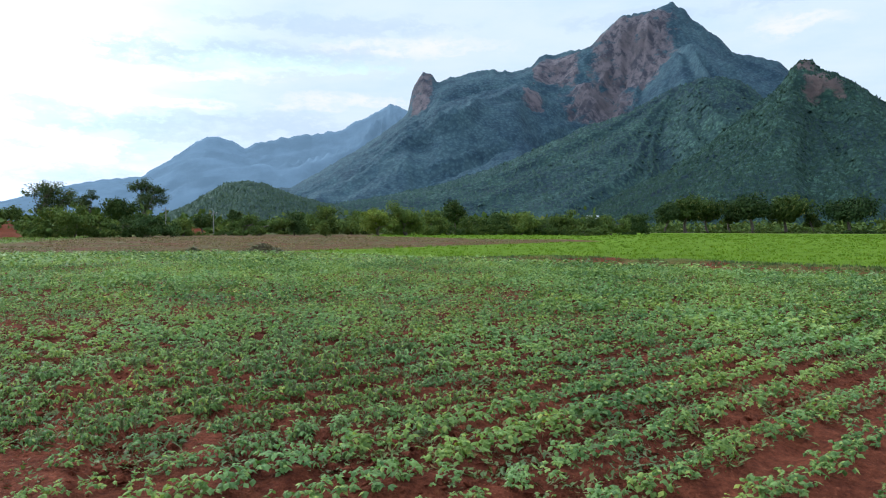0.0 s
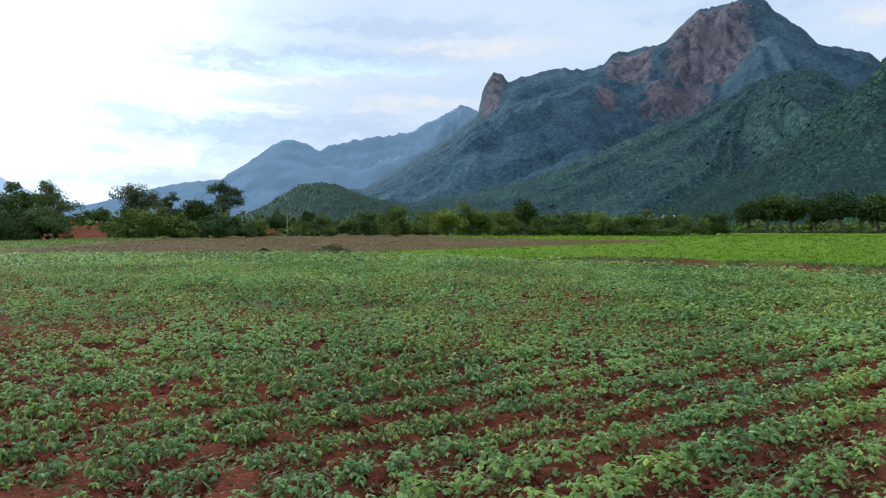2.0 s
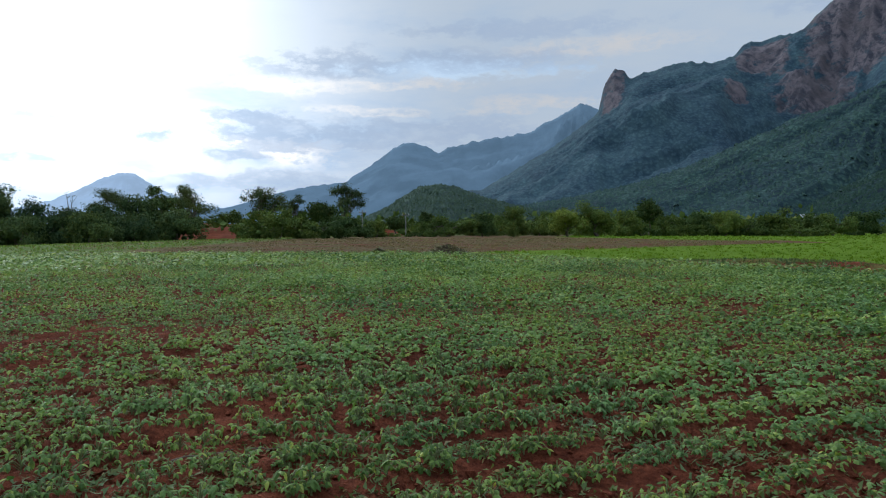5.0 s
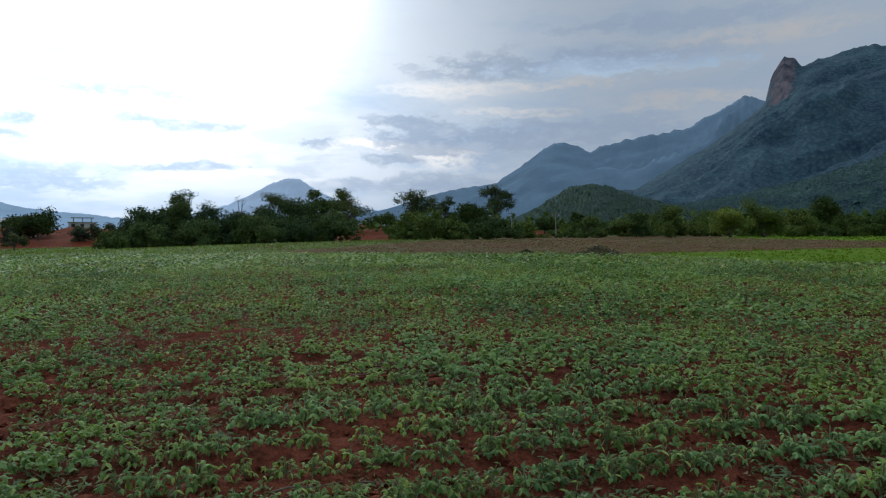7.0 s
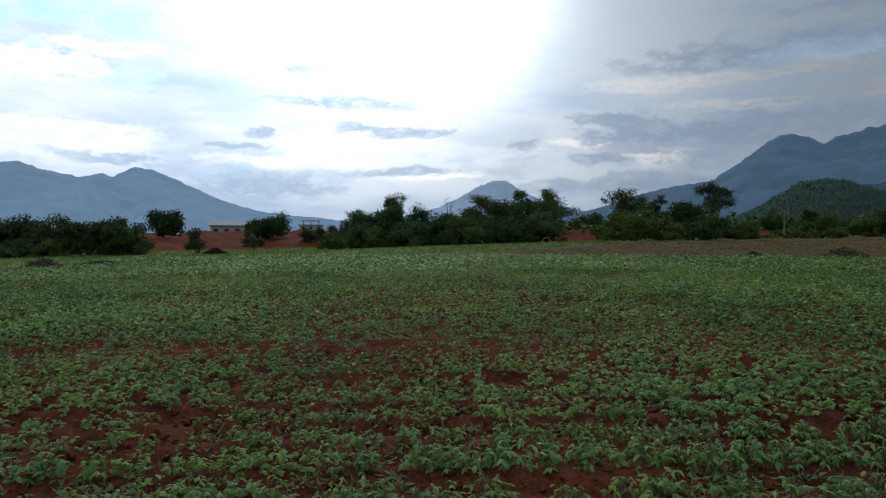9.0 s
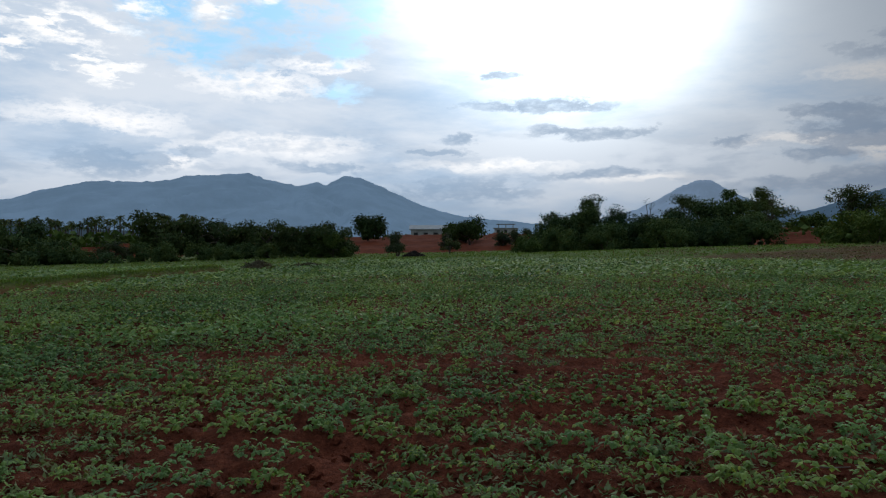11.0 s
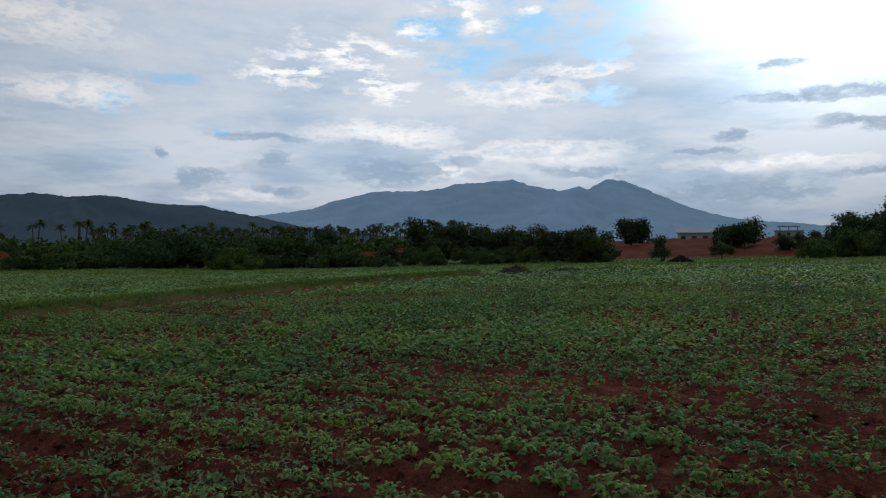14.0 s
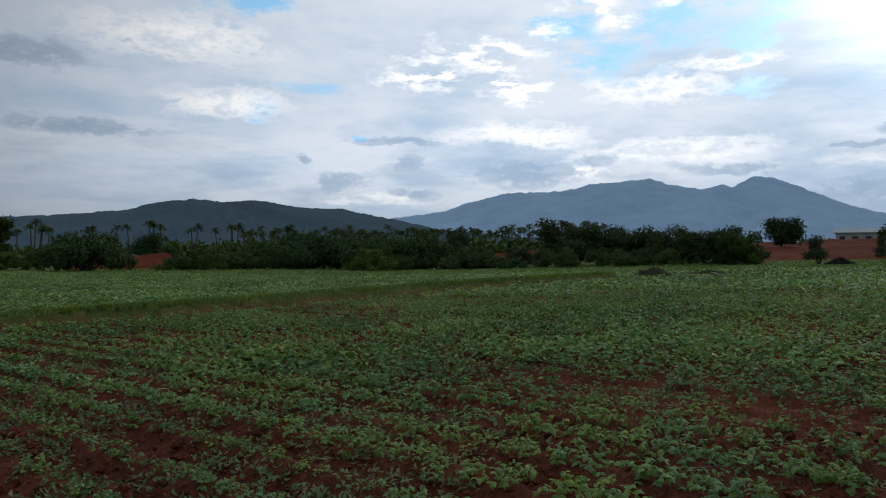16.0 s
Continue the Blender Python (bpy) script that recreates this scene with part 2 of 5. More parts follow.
def west_path(x, y):
    """Metres to the east (positive) or west of the grassy bund that crosses the west of the field."""
    x, y = np.asarray(x, float), np.asarray(y, float)
    best, sign = np.full(x.shape, 1e9), np.ones(x.shape)
    for (ax, ay), (bx, by) in zip(PATH_LINE[:-1], PATH_LINE[1:]):
        t = np.clip(((x - ax) * (bx - ax) + (y - ay) * (by - ay)) / ((bx - ax) ** 2 + (by - ay) ** 2), 0, 1)
        d = np.hypot(x - ax - t * (bx - ax), y - ay - t * (by - ay))
        near = d < best
        best, sign = np.where(near, d, best), np.where(near, np.sign(-side(x, y, (ax, ay), (bx, by))), sign)
    return best * sign


def west_band(x, y):
    """Metres past the far edge of the fields in the west, into the rough grass."""
    a = side(x, y, (-71, -37.5), (-44.0, 2.1)) 
    b = side(x, y, (-44.0, 2.1), (-36.5, 21.0))
    c = side(x, y, (-36.5, 21.0), (-21.4, 33.0))
    return np.where(np.asarray(y) < 2.1, a, np.where(np.asarray(y) < 21, b, c))


# ---------------------------------------------------------------- mesh helpers
def mesh_np(name, verts, faces, material, smooth_shade=False, attrs=None):
    """A mesh from arrays: verts (n, 3), faces (m, k)."""
    mesh = bpy.data.meshes.new(name)
    verts, faces = np.ascontiguousarray(verts, np.float32), np.ascontiguousarray(faces, np.int32)
    mesh.vertices.add(len(verts))
    mesh.vertices.foreach_set("co", verts.ravel())
    m, k = faces.shape
    mesh.loops.add(m * k)
    mesh.loops.foreach_set("vertex_index", faces.ravel())
    mesh.polygons.add(m)
    mesh.polygons.foreach_set("loop_start", np.arange(0, m * k, k, dtype=np.int32))
    mesh.polygons.foreach_set("loop_total", np.full(m, k, np.int32))
    mesh.polygons.foreach_set("use_smooth", np.full(m, smooth_shade, bool))
    for key, values in (attrs or {}).items():
        layer = mesh.attributes.new(key, "FLOAT", "POINT")
        layer.data.foreach_set("value", np.ascontiguousarray(values, np.float32))
    mesh.update(calc_edges=True)
    mesh.validate()
    mesh.materials.append(material)
    return mesh


def part(name, data, parent, label="", m=None):
    """A mesh as one part under a thing or under a part."""
    ob = new(name, data)
    ob.parent = parent
    if m is not None:
        ob.matrix_basis = m
    return tagged(ob, label)


def joined(pieces):
    """Several (verts, faces) as one."""
    verts, faces, base = [], [], 0
    for v, f in pieces:
        verts.append(v)
        faces.append(f + base)
        base += len(v)
    return np.concatenate(verts), np.concatenate(faces)


def turned(yaw, pitch, roll):
    """Rotation matrices (n, 3, 3): roll about x, then pitch (up is positive), then yaw about z."""
    cy, sy, cp, sp, cr, sr = np.cos(yaw), np.sin(yaw), np.cos(pitch), np.sin(pitch), np.cos(roll), np.sin(roll)
    r = np.empty((len(yaw), 3, 3))
    r[:, 0, 0], r[:, 0, 1], r[:, 0, 2] = cy * cp, -sy * cr - cy * sp * sr, sy * sr - cy * sp * cr
    r[:, 1, 0], r[:, 1, 1], r[:, 1, 2] = sy * cp, cy * cr - sy * sp * sr, -cy * sr - sy * sp * cr
    r[:, 2, 0], r[:, 2, 1], r[:, 2, 2] = sp, cp * sr, cp * cr
    return r


def spread(verts, faces, places, yaw, pitch, roll, size):
    """Copies of one small shape, all in one pair of arrays."""
    r = turned(yaw, pitch, roll)
    v = np.einsum("nij,kj->nki", r, verts) * np.reshape(size, (-1, 1, 1)) + places[:, None]
    f = faces[None] + (np.arange(len(places)) * len(verts))[:, None, None]
    return v.reshape(-1, 3), f.reshape(-1, faces.shape[1])


def tube(points, radii, sides=6):
    """A tapered tube along points, as quads."""
    points, radii = np.asarray(points, float), np.asarray(radii, float)
    ways = np.gradient(points, axis=0)
    ways /= np.linalg.norm(ways, axis=1)[:, None] + 1e-9
    ref = np.where(np.abs(ways[:, 2:3]) > 0.9, (1.0, 0, 0), (0, 0, 1.0))
    u = np.cross(ways, ref)
    u /= np.linalg.norm(u, axis=1)[:, None]
    w = np.cross(ways, u)
    a = np.linspace(0, 2 * math.pi, sides, endpoint=False)
    v = points[:, None] + radii[:, None, None] * (np.cos(a)[None, :, None] * u[:, None] + np.sin(a)[None, :, None] * w[:, None])
    k = len(points)
    i, j = np.meshgrid(np.arange(k - 1), np.arange(sides), indexing="ij")
    j2 = (j + 1) % sides
    f = np.stack([i * sides + j, i * sides + j2, (i + 1) * sides + j2, (i + 1) * sides + j], -1).reshape(-1, 4)
    return v.reshape(-1, 3), f


def box(x0, y0, z0, x1, y1, z1):
    v = np.array([(x, y, z) for z in (z0, z1) for x, y in ((x0, y0), (x1, y0), (x1, y1), (x0, y1))], float)
    f = np.array([(3, 2, 1, 0), (4, 5, 6, 7), (0, 1, 5, 4), (1, 2, 6, 5), (2, 3, 7, 6), (3, 0, 4, 7)])
    return v, f


# a rough lump, for the dense inside of a crown
PHI = (1 + 5 ** 0.5) / 2
LUMP = np.array([(-1, PHI, 0), (1, PHI, 0), (-1, -PHI, 0), (1, -PHI, 0), (0, -1, PHI), (0, 1, PHI), (0, -1, -PHI), (0, 1, -PHI), (PHI, 0, -1), (PHI, 0, 1), (-PHI, 0, -1), (-PHI, 0, 1)]) / 1.9
LUMP_F = np.array([(0, 11, 5), (0, 5, 1), (0, 1, 7), (0, 7, 10), (0, 10, 11), (1, 5, 9), (5, 11, 4), (11, 10, 2), (10, 7, 6), (7, 1, 8), (3, 9, 4), (3, 4, 2), (3, 2, 6), (3, 6, 8), (3, 8, 9), (4, 9, 5), (2, 4, 11), (6, 2, 10), (8, 6, 7), (9, 8, 1)])
# a leaf folded along its midrib, and a simple one
LEAF = np.array([(0, 0, 0), (0.28, 0.29, -0.06), (0.30, 0, 0.08), (0.28, -0.29, -0.06), (0.66, 0.22, -0.20), (0.70, 0, -0.05), (0.66, -0.22, -0.20), (1.0, 0, -0.38)])
LEAF_F = np.array([(0, 2, 1), (0, 3, 2), (1, 2, 5), (1, 5, 4), (2, 3, 6), (2, 6, 5), (4, 5, 7), (5, 6, 7)])
FOLD = np.array([(0, 0, 0), (0.42, 0.40, -0.12), (0.42, -0.40, -0.12), (0.98, 0, -0.26), (0.45, 0, 0.05)])
FOLD_F = np.array([(0, 4, 1), (0, 2, 4), (1, 4, 3), (4, 2, 3)])
SPRAY = np.array([(0, 0, 0), (0.5, 0.40, -0.08), (0.5, -0.40, -0.08), (1.0, 0, -0.05)])
SPRAY_F = np.array([(0, 2, 1), (1, 2, 3)])
BLADE = np.array([(0, 0.05, 0), (0.55, 0.42, -0.06), (1.0, -0.22, -0.14)])
BLADE_F = np.array([(0, 1, 2)])


# ---------------------------------------------------------------- materials
def material(name):
    mat = bpy.data.materials.new(name)
    mat.use_nodes = True
    return mat, Nodes(mat.node_tree)


def finish(n, shader):
    n.link(shader, n.add("ShaderNodeOutputMaterial").inputs["Surface"])


def leaf_material(name, dark, light, odd, rough=0.5, through=0.25, grain=9.0, shine=0.10, apart=0.0):
    """Leaves that differ one by one, shine a little and let some light through."""
    mat, n = material(name)
    island = n.add("ShaderNodeNewGeometry").outputs["Random Per Island"]
    place = n.add("ShaderNodeNewGeometry").outputs["Position"]
    patch = n.noise(place, 0.35, 3, 0.6)
    fine = n.noise(place, grain, 2, 0.5)
    tone = n.math("ADD", n.math("MULTIPLY", island, 0.6), n.math("MULTIPLY", n.ramp(patch, 0.35, 0.65), 0.4))
    colour = n.mix(tone, rgb(*dark), rgb(*light))
    colour = n.mix(n.ramp(n.math("FRACT", n.math("MULTIPLY", island, 7.31)), 0.88, 0.97), colour, rgb(*odd))
    colour = n.mix(n.ramp(fine, 0.3, 0.7, 0.0, 0.25), colour, n.mix(1.0, colour, rgb(0.7, 0.75, 0.7), "MULTIPLY"))
    hue = n.noise(place, 1.1, 3, 0.6)
    colour = n.mix(1.0, colour, n.mix(n.ramp(hue, 0.36, 0.64), rgb(0.92, 0.99, 1.10), rgb(1.12, 1.02, 0.80)), "MULTIPLY")
    if apart:
        plant = n.add("ShaderNodeObjectInfo").outputs["Random"]
        colour = n.mix(apart, colour, n.mix(1.0, colour, n.mix(plant, rgb(0.66, 0.74, 0.84), rgb(1.36, 1.24, 1.02)), "MULTIPLY"))
    gloss = n.add("ShaderNodeBsdfPrincipled", {"Base Color": colour, "Roughness": rough, "Specular IOR Level": shine})
    thin = n.add("ShaderNodeBsdfTranslucent", {"Color": n.mix(1.0, colour, rgb(1.1, 1.15, 0.6), "MULTIPLY")})
    finish(n, n.add("ShaderNodeMixShader", {0: through, 1: gloss.outputs[0], 2: thin.outputs[0]}).outputs[0])
    return mat


def bark_material(name, dark, light):
    mat, n = material(name)
    place = n.add("ShaderNodeNewGeometry").outputs["Position"]
    streak = n.noise(n.scaled(place, (1, 1, 0.2)), 14, 5, 0.6)
    blot = n.noise(place, 1.8, 3, 0.5)
    colour = n.mix(n.ramp(n.math("MULTIPLY", n.math("ADD", streak, blot), 0.5), 0.35, 0.65), rgb(*dark), rgb(*light))
    bump = n.add("ShaderNodeBump", {"Height": streak, "Strength": 0.6, "Distance": 0.02})
    finish(n, n.add("ShaderNodeBsdfPrincipled", {"Base Color": colour, "Roughness": 0.9, "Normal": bump.outputs[0]}).outputs[0])
    return mat


def ground_material():
    """Red loam, with a fallow strip and grassy ground where the land has them."""
    mat, n = material("red_loam")
    place = n.add("ShaderNodeNewGeometry").outputs["Position"]

    def mask(key):
        return n.add("ShaderNodeAttribute", attribute_name=key).outputs["Fac"]

    blot, clod, grit = n.noise(place, 0.5, 4, 0.6), n.noise(place, 9, 5, 0.65), n.noise(place, 70, 4, 0.6)
    red = n.mix(n.ramp(n.math("ADD", n.math("MULTIPLY", blot, 0.5), n.math("MULTIPLY", clod, 0.5)), 0.36, 0.64),
                rgb(0.085, 0.022, 0.012), rgb(0.20, 0.058, 0.030))
    red = n.mix(n.ramp(grit, 0.62, 0.74, 0, 0.35), red, rgb(0.26, 0.11, 0.06))
    # relief shading put into the soil colour: dark crevices, paler crumb tops
    crumb_shade = n.noise(place, 26, 5, 0.7)
    red = n.mix(n.ramp(crumb_shade, 0.36, 0.52, 0.55, 0.0), red, rgb(0.045, 0.014, 0.009))
    red = n.mix(n.ramp(crumb_shade, 0.56, 0.68, 0.0, 0.5), red, rgb(0.27, 0.092, 0.048))
    straw = n.mix(n.ramp(n.noise(n.scaled(place, (1, 0.25, 1)), 3.0, 6, 0.7), 0.4, 0.6), rgb(0.100, 0.056, 0.026), rgb(0.105, 0.094, 0.040))
    straw = n.mix(n.ramp(blot, 0.45, 0.6), straw, rgb(0.115, 0.048, 0.026))
    grass = n.mix(n.ramp(n.noise(place, 1.2, 6, 0.7), 0.35, 0.65), rgb(0.07, 0.12, 0.025), rgb(0.13, 0.16, 0.05))
    bright = n.mix(n.ramp(n.noise(n.scaled(place, (0.35, 1, 1)), 0.8, 6, 0.65), 0.35, 0.65), rgb(0.084, 0.148, 0.010), rgb(0.112, 0.186, 0.015))
    far = n.mix(n.ramp(n.noise(place, 0.02, 6, 0.7), 0.4, 0.6), rgb(0.05, 0.085, 0.03), rgb(0.13, 0.11, 0.05))
    colour = n.mix(mask("fallow"), red, straw)
    colour = n.mix(mask("grass"), colour, grass)
    colour = n.mix(mask("paddy"), colour, bright)
    colour = n.mix(mask("far"), colour, far)
    height = n.math("ADD", n.math("MULTIPLY", clod, 1.0), n.math("MULTIPLY", grit, 0.25))
    bump = n.add("ShaderNodeBump", {"Height": height, "Strength": 1.0, "Distance": 0.09})
    finish(n, n.add("ShaderNodeBsdfPrincipled", {"Base Color": colour, "Roughness": 1.0, "Specular IOR Level": 0.05,
                                                  "Normal": bump.outputs[0]}).outputs[0])
    return mat


def mountain_material(name, forest, forest_light, rock, rock_dark, bare=0.62, scale=1.0, gap_shade=0.9):
    """Forested slopes, with bare granite on the cliffs."""
    mat, n = material(name)
    geo = n.add("ShaderNodeNewGeometry")
    place = geo.outputs["Position"]
    stray = n.add("ShaderNodeTexNoise", {"Vector": place, "Scale": 0.05 * scale, "Detail": 3.0}).outputs["Color"]
    grove = n.vec("ADD", place, n.vec("MULTIPLY", stray, (18 / scale, 18 / scale, 18 / scale)))
    deep = n.scaled(place, (1, 0.7, 1))
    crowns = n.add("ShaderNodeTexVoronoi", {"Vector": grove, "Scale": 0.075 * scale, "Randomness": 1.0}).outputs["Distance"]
    stand = n.noise(deep, 0.026 * scale, 5, 0.70)
    patch, wide = n.noise(deep, 0.012 * scale, 7, 0.7), n.noise(place, 0.003, 4, 0.6)
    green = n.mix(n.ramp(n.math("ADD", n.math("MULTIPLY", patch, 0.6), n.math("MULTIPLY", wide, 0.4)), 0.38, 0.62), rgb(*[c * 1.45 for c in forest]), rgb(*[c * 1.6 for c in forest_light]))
    # shade between the crowns, painted as a darker bluish green
    green = n.mix(n.ramp(crowns, 0.20, 0.62, 0.0, gap_shade), green, n.mix(1.0, green, rgb(0.40, 0.46, 0.54), "MULTIPLY"))
    green = n.mix(n.ramp(stand, 0.36, 0.62), n.mix(1.0, green, rgb(0.80, 0.84, 0.88), "MULTIPLY"), n.mix(1.0, green, rgb(1.10, 1.08, 1.02), "MULTIPLY"))
    streak = n.noise(n.scaled(n.add("ShaderNodeMapping", {"Vector": place, "Rotation": (0.0, 0.42, 0.0)}).outputs[0], (1, 1, 0.07)), 0.034, 7, 0.70)
    blot = n.noise(place, 0.009, 5, 0.6)
    stone = n.mix(n.ramp(streak, 0.38, 0.60), rgb(*rock_dark), rgb(*rock))
    stone = n.mix(n.ramp(blot, 0.46, 0.66, 0.0, 0.75), stone, rgb(*[c * 0.62 for c in rock]))
    ledge = n.noise(n.scaled(place, (1, 0.5, 1.5)), 0.022 * scale, 6, 0.7)
    cliff = n.add("ShaderNodeAttribute", attribute_name="rock").outputs["Fac"]
    edge = n.math("ADD", cliff, n.math("ADD", n.math("MULTIPLY", n.math("SUBTRACT", patch, 0.5), 1.5), n.math("MULTIPLY", n.math("SUBTRACT", ledge, 0.5), 2.2)))
    colour = n.mix(n.ramp(edge, bare - 0.12, bare + 0.25, 0.0, 0.95), green, stone)
    height = n.math("ADD", n.math("MULTIPLY", n.math("SUBTRACT", 1.0, crowns), 1.0), n.math("ADD", n.math("MULTIPLY", streak, 1.0), n.math("MULTIPLY", stand, 1.5)))
    bump = n.add("ShaderNodeBump", {"Height": height, "Strength": 0.35, "Distance": 8.0 / scale})
    finish(n, n.add("ShaderNodeBsdfPrincipled", {"Base Color": colour, "Roughness": 0.95, "Specular IOR Level": 0.1,
                                                  "Normal": bump.outputs[0]}).outputs[0])
    return mat


def airlight_material(name, colour, glow):
    """A far range; its bluish emission stands in for kilometres of bright air."""
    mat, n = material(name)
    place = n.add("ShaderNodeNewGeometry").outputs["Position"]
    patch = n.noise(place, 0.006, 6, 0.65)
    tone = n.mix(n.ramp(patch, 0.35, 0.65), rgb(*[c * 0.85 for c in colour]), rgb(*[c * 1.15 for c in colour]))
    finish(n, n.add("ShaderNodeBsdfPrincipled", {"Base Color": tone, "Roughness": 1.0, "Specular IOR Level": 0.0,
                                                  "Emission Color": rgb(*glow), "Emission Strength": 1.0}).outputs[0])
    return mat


def plain_material(name, dark, light, rough=0.8, scale=3.0, metal=0.0, shine=0.3):
    mat, n = material(name)
    place = n.add("ShaderNodeNewGeometry").outputs["Position"]
    stain = n.math("ADD", n.math("MULTIPLY", n.noise(place, scale, 6, 0.65), 0.6), n.math("MULTIPLY", n.noise(place, scale * 9, 3, 0.6), 0.4))
    bump = n.add("ShaderNodeBump", {"Height": stain, "Strength": 0.3, "Distance": 0.02})
    finish(n, n.add("ShaderNodeBsdfPrincipled", {"Base Color": n.mix(n.ramp(stain, 0.35, 0.65), rgb(*dark), rgb(*light)), "Roughness": rough,
                                                  "Metallic": metal, "Specular IOR Level": shine, "Normal": bump.outputs[0]}).outputs[0])
    return mat


M_GROUND = ground_material()
M_BEAN = leaf_material("bean_leaf", (0.038, 0.100, 0.026), (0.275, 0.410, 0.132), (0.34, 0.42, 0.12), 0.56, 0.32, 40, 0.19)
M_STEM = plain_material("green_stem", (0.10, 0.13, 0.04), (0.16, 0.18, 0.07), 0.6, 20)
M_WEED = leaf_material("weed_leaf", (0.085, 0.13, 0.05), (0.17, 0.21, 0.09), (0.24, 0.18, 0.09), 0.6, 0.2, 40)
M_PADDY = leaf_material("young_grass", (0.108, 0.188, 0.016), (0.134, 0.220, 0.022), (0.15, 0.20, 0.04), 0.7, 0.30, 12, 0.05)
M_ROUGH = leaf_material("rough_grass", (0.11, 0.185, 0.035), (0.20, 0.27, 0.075), (0.20, 0.17, 0.08), 0.6, 0.3, 12)
M_BUND = leaf_material("bund_grass", (0.06, 0.10, 0.04), (0.12, 0.16, 0.06), (0.16, 0.11, 0.06), 0.8, 0.15, 12)
M_DRY = leaf_material("dry_grass", (0.17, 0.12, 0.06), (0.22, 0.19, 0.09), (0.14, 0.18, 0.06), 0.8, 0.1, 12)
M_LEAF = {
    "bush": leaf_material("bush_leaf", (0.036, 0.066, 0.018), (0.098, 0.145, 0.040), (0.12, 0.14, 0.04), 0.75, 0.10, 3, 0.05, 1.0),
    "round": leaf_material("mango_leaf", (0.023, 0.046, 0.014), (0.054, 0.088, 0.026), (0.10, 0.12, 0.04), 0.75, 0.10, 3, 0.05, 1.0),
    "tree": leaf_material("neem_leaf", (0.037, 0.067, 0.028), (0.090, 0.138, 0.052), (0.09, 0.10, 0.03), 0.75, 0.10, 3, 0.05, 1.0),
    "airy": leaf_material("airy_leaf", (0.045, 0.075, 0.028), (0.09, 0.12, 0.05), (0.11, 0.11, 0.06), 0.75, 0.10, 3, 0.05, 1.0),
    "acacia": leaf_material("acacia_leaf", (0.028, 0.049, 0.020), (0.066, 0.096, 0.038), (0.09, 0.09, 0.05), 0.75, 0.10, 3, 0.05, 1.0),
    "sparse": leaf_material("grey_green_leaf", (0.04, 0.06, 0.03), (0.075, 0.10, 0.05), (0.10, 0.09, 0.06), 0.75, 0.10, 3, 0.05, 1.0),
    "tall": leaf_material("light_leaf", (0.075, 0.12, 0.025), (0.15, 0.20, 0.05), (0.15, 0.15, 0.05), 0.75, 0.10, 3, 0.05, 1.0),
    "bare": leaf_material("withered_leaf", (0.08, 0.07, 0.05), (0.12, 0.11, 0.07), (0.12, 0.09, 0.06), 0.75, 0.10, 3, 0.05, 1.0),
    "palm": leaf_material("palm_leaf", (0.03, 0.05, 0.016), (0.075, 0.10, 0.03), (0.12, 0.11, 0.04), 0.75, 0.10, 3, 0.05, 1.0),
}
M_SCRUB = leaf_material("hill_scrub", (0.033, 0.057, 0.039), (0.042, 0.068, 0.043), (0.045, 0.072, 0.042), 0.9, 0.05, 0.5, 0.03)
# crowns on spur and foothill, the farther ones bluer for painted haze
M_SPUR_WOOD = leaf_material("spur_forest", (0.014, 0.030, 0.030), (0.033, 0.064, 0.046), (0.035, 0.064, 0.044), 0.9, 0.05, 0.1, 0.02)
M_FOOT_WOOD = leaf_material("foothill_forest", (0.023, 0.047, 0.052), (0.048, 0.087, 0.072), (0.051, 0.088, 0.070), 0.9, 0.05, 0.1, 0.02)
M_BARK = bark_material("bark", (0.05, 0.038, 0.028), (0.13, 0.105, 0.08))
# blue in the massif and foothill forest colours stands in for haze
M_MASSIF = mountain_material("granite_mountain_hazed", (0.0225, 0.044, 0.060), (0.039, 0.070, 0.081), (0.140, 0.116, 0.123), (0.040, 0.040, 0.052), 0.60, 1.2, 0.6)
M_FOOT = mountain_material("forested_foothill_hazed", (0.014, 0.030, 0.037), (0.032, 0.063, 0.052), (0.165, 0.120, 0.112), (0.09, 0.072, 0.074), 1.1, 1.5)
# the spur's two greens paint bluish shade and lit crowns
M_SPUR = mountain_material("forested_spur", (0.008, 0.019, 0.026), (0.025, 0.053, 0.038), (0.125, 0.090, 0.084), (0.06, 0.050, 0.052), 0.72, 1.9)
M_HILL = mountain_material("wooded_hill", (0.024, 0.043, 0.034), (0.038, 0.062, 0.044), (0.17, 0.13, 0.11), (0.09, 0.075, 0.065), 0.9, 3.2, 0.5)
# emission colours paint the blue haze over the far ranges and ridges
M_RANGE = airlight_material("hazy_range", (0.09, 0.13, 0.17), (0.047, 0.089, 0.134))
M_PEAK = airlight_material("pale_far_peak", (0.20, 0.25, 0.32), (0.24, 0.34, 0.46))
M_WEST = airlight_material("western_range", (0.13, 0.17, 0.22), (0.20, 0.335, 0.49))
M_RIDGE = airlight_material("western_ridge", (0.042, 0.056, 0.062), (0.045, 0.074, 0.108))
M_REDBANK = plain_material("red_earth", (0.075, 0.016, 0.007), (0.150, 0.038, 0.016), 1.0, 0.5, 0.0, 0.02)

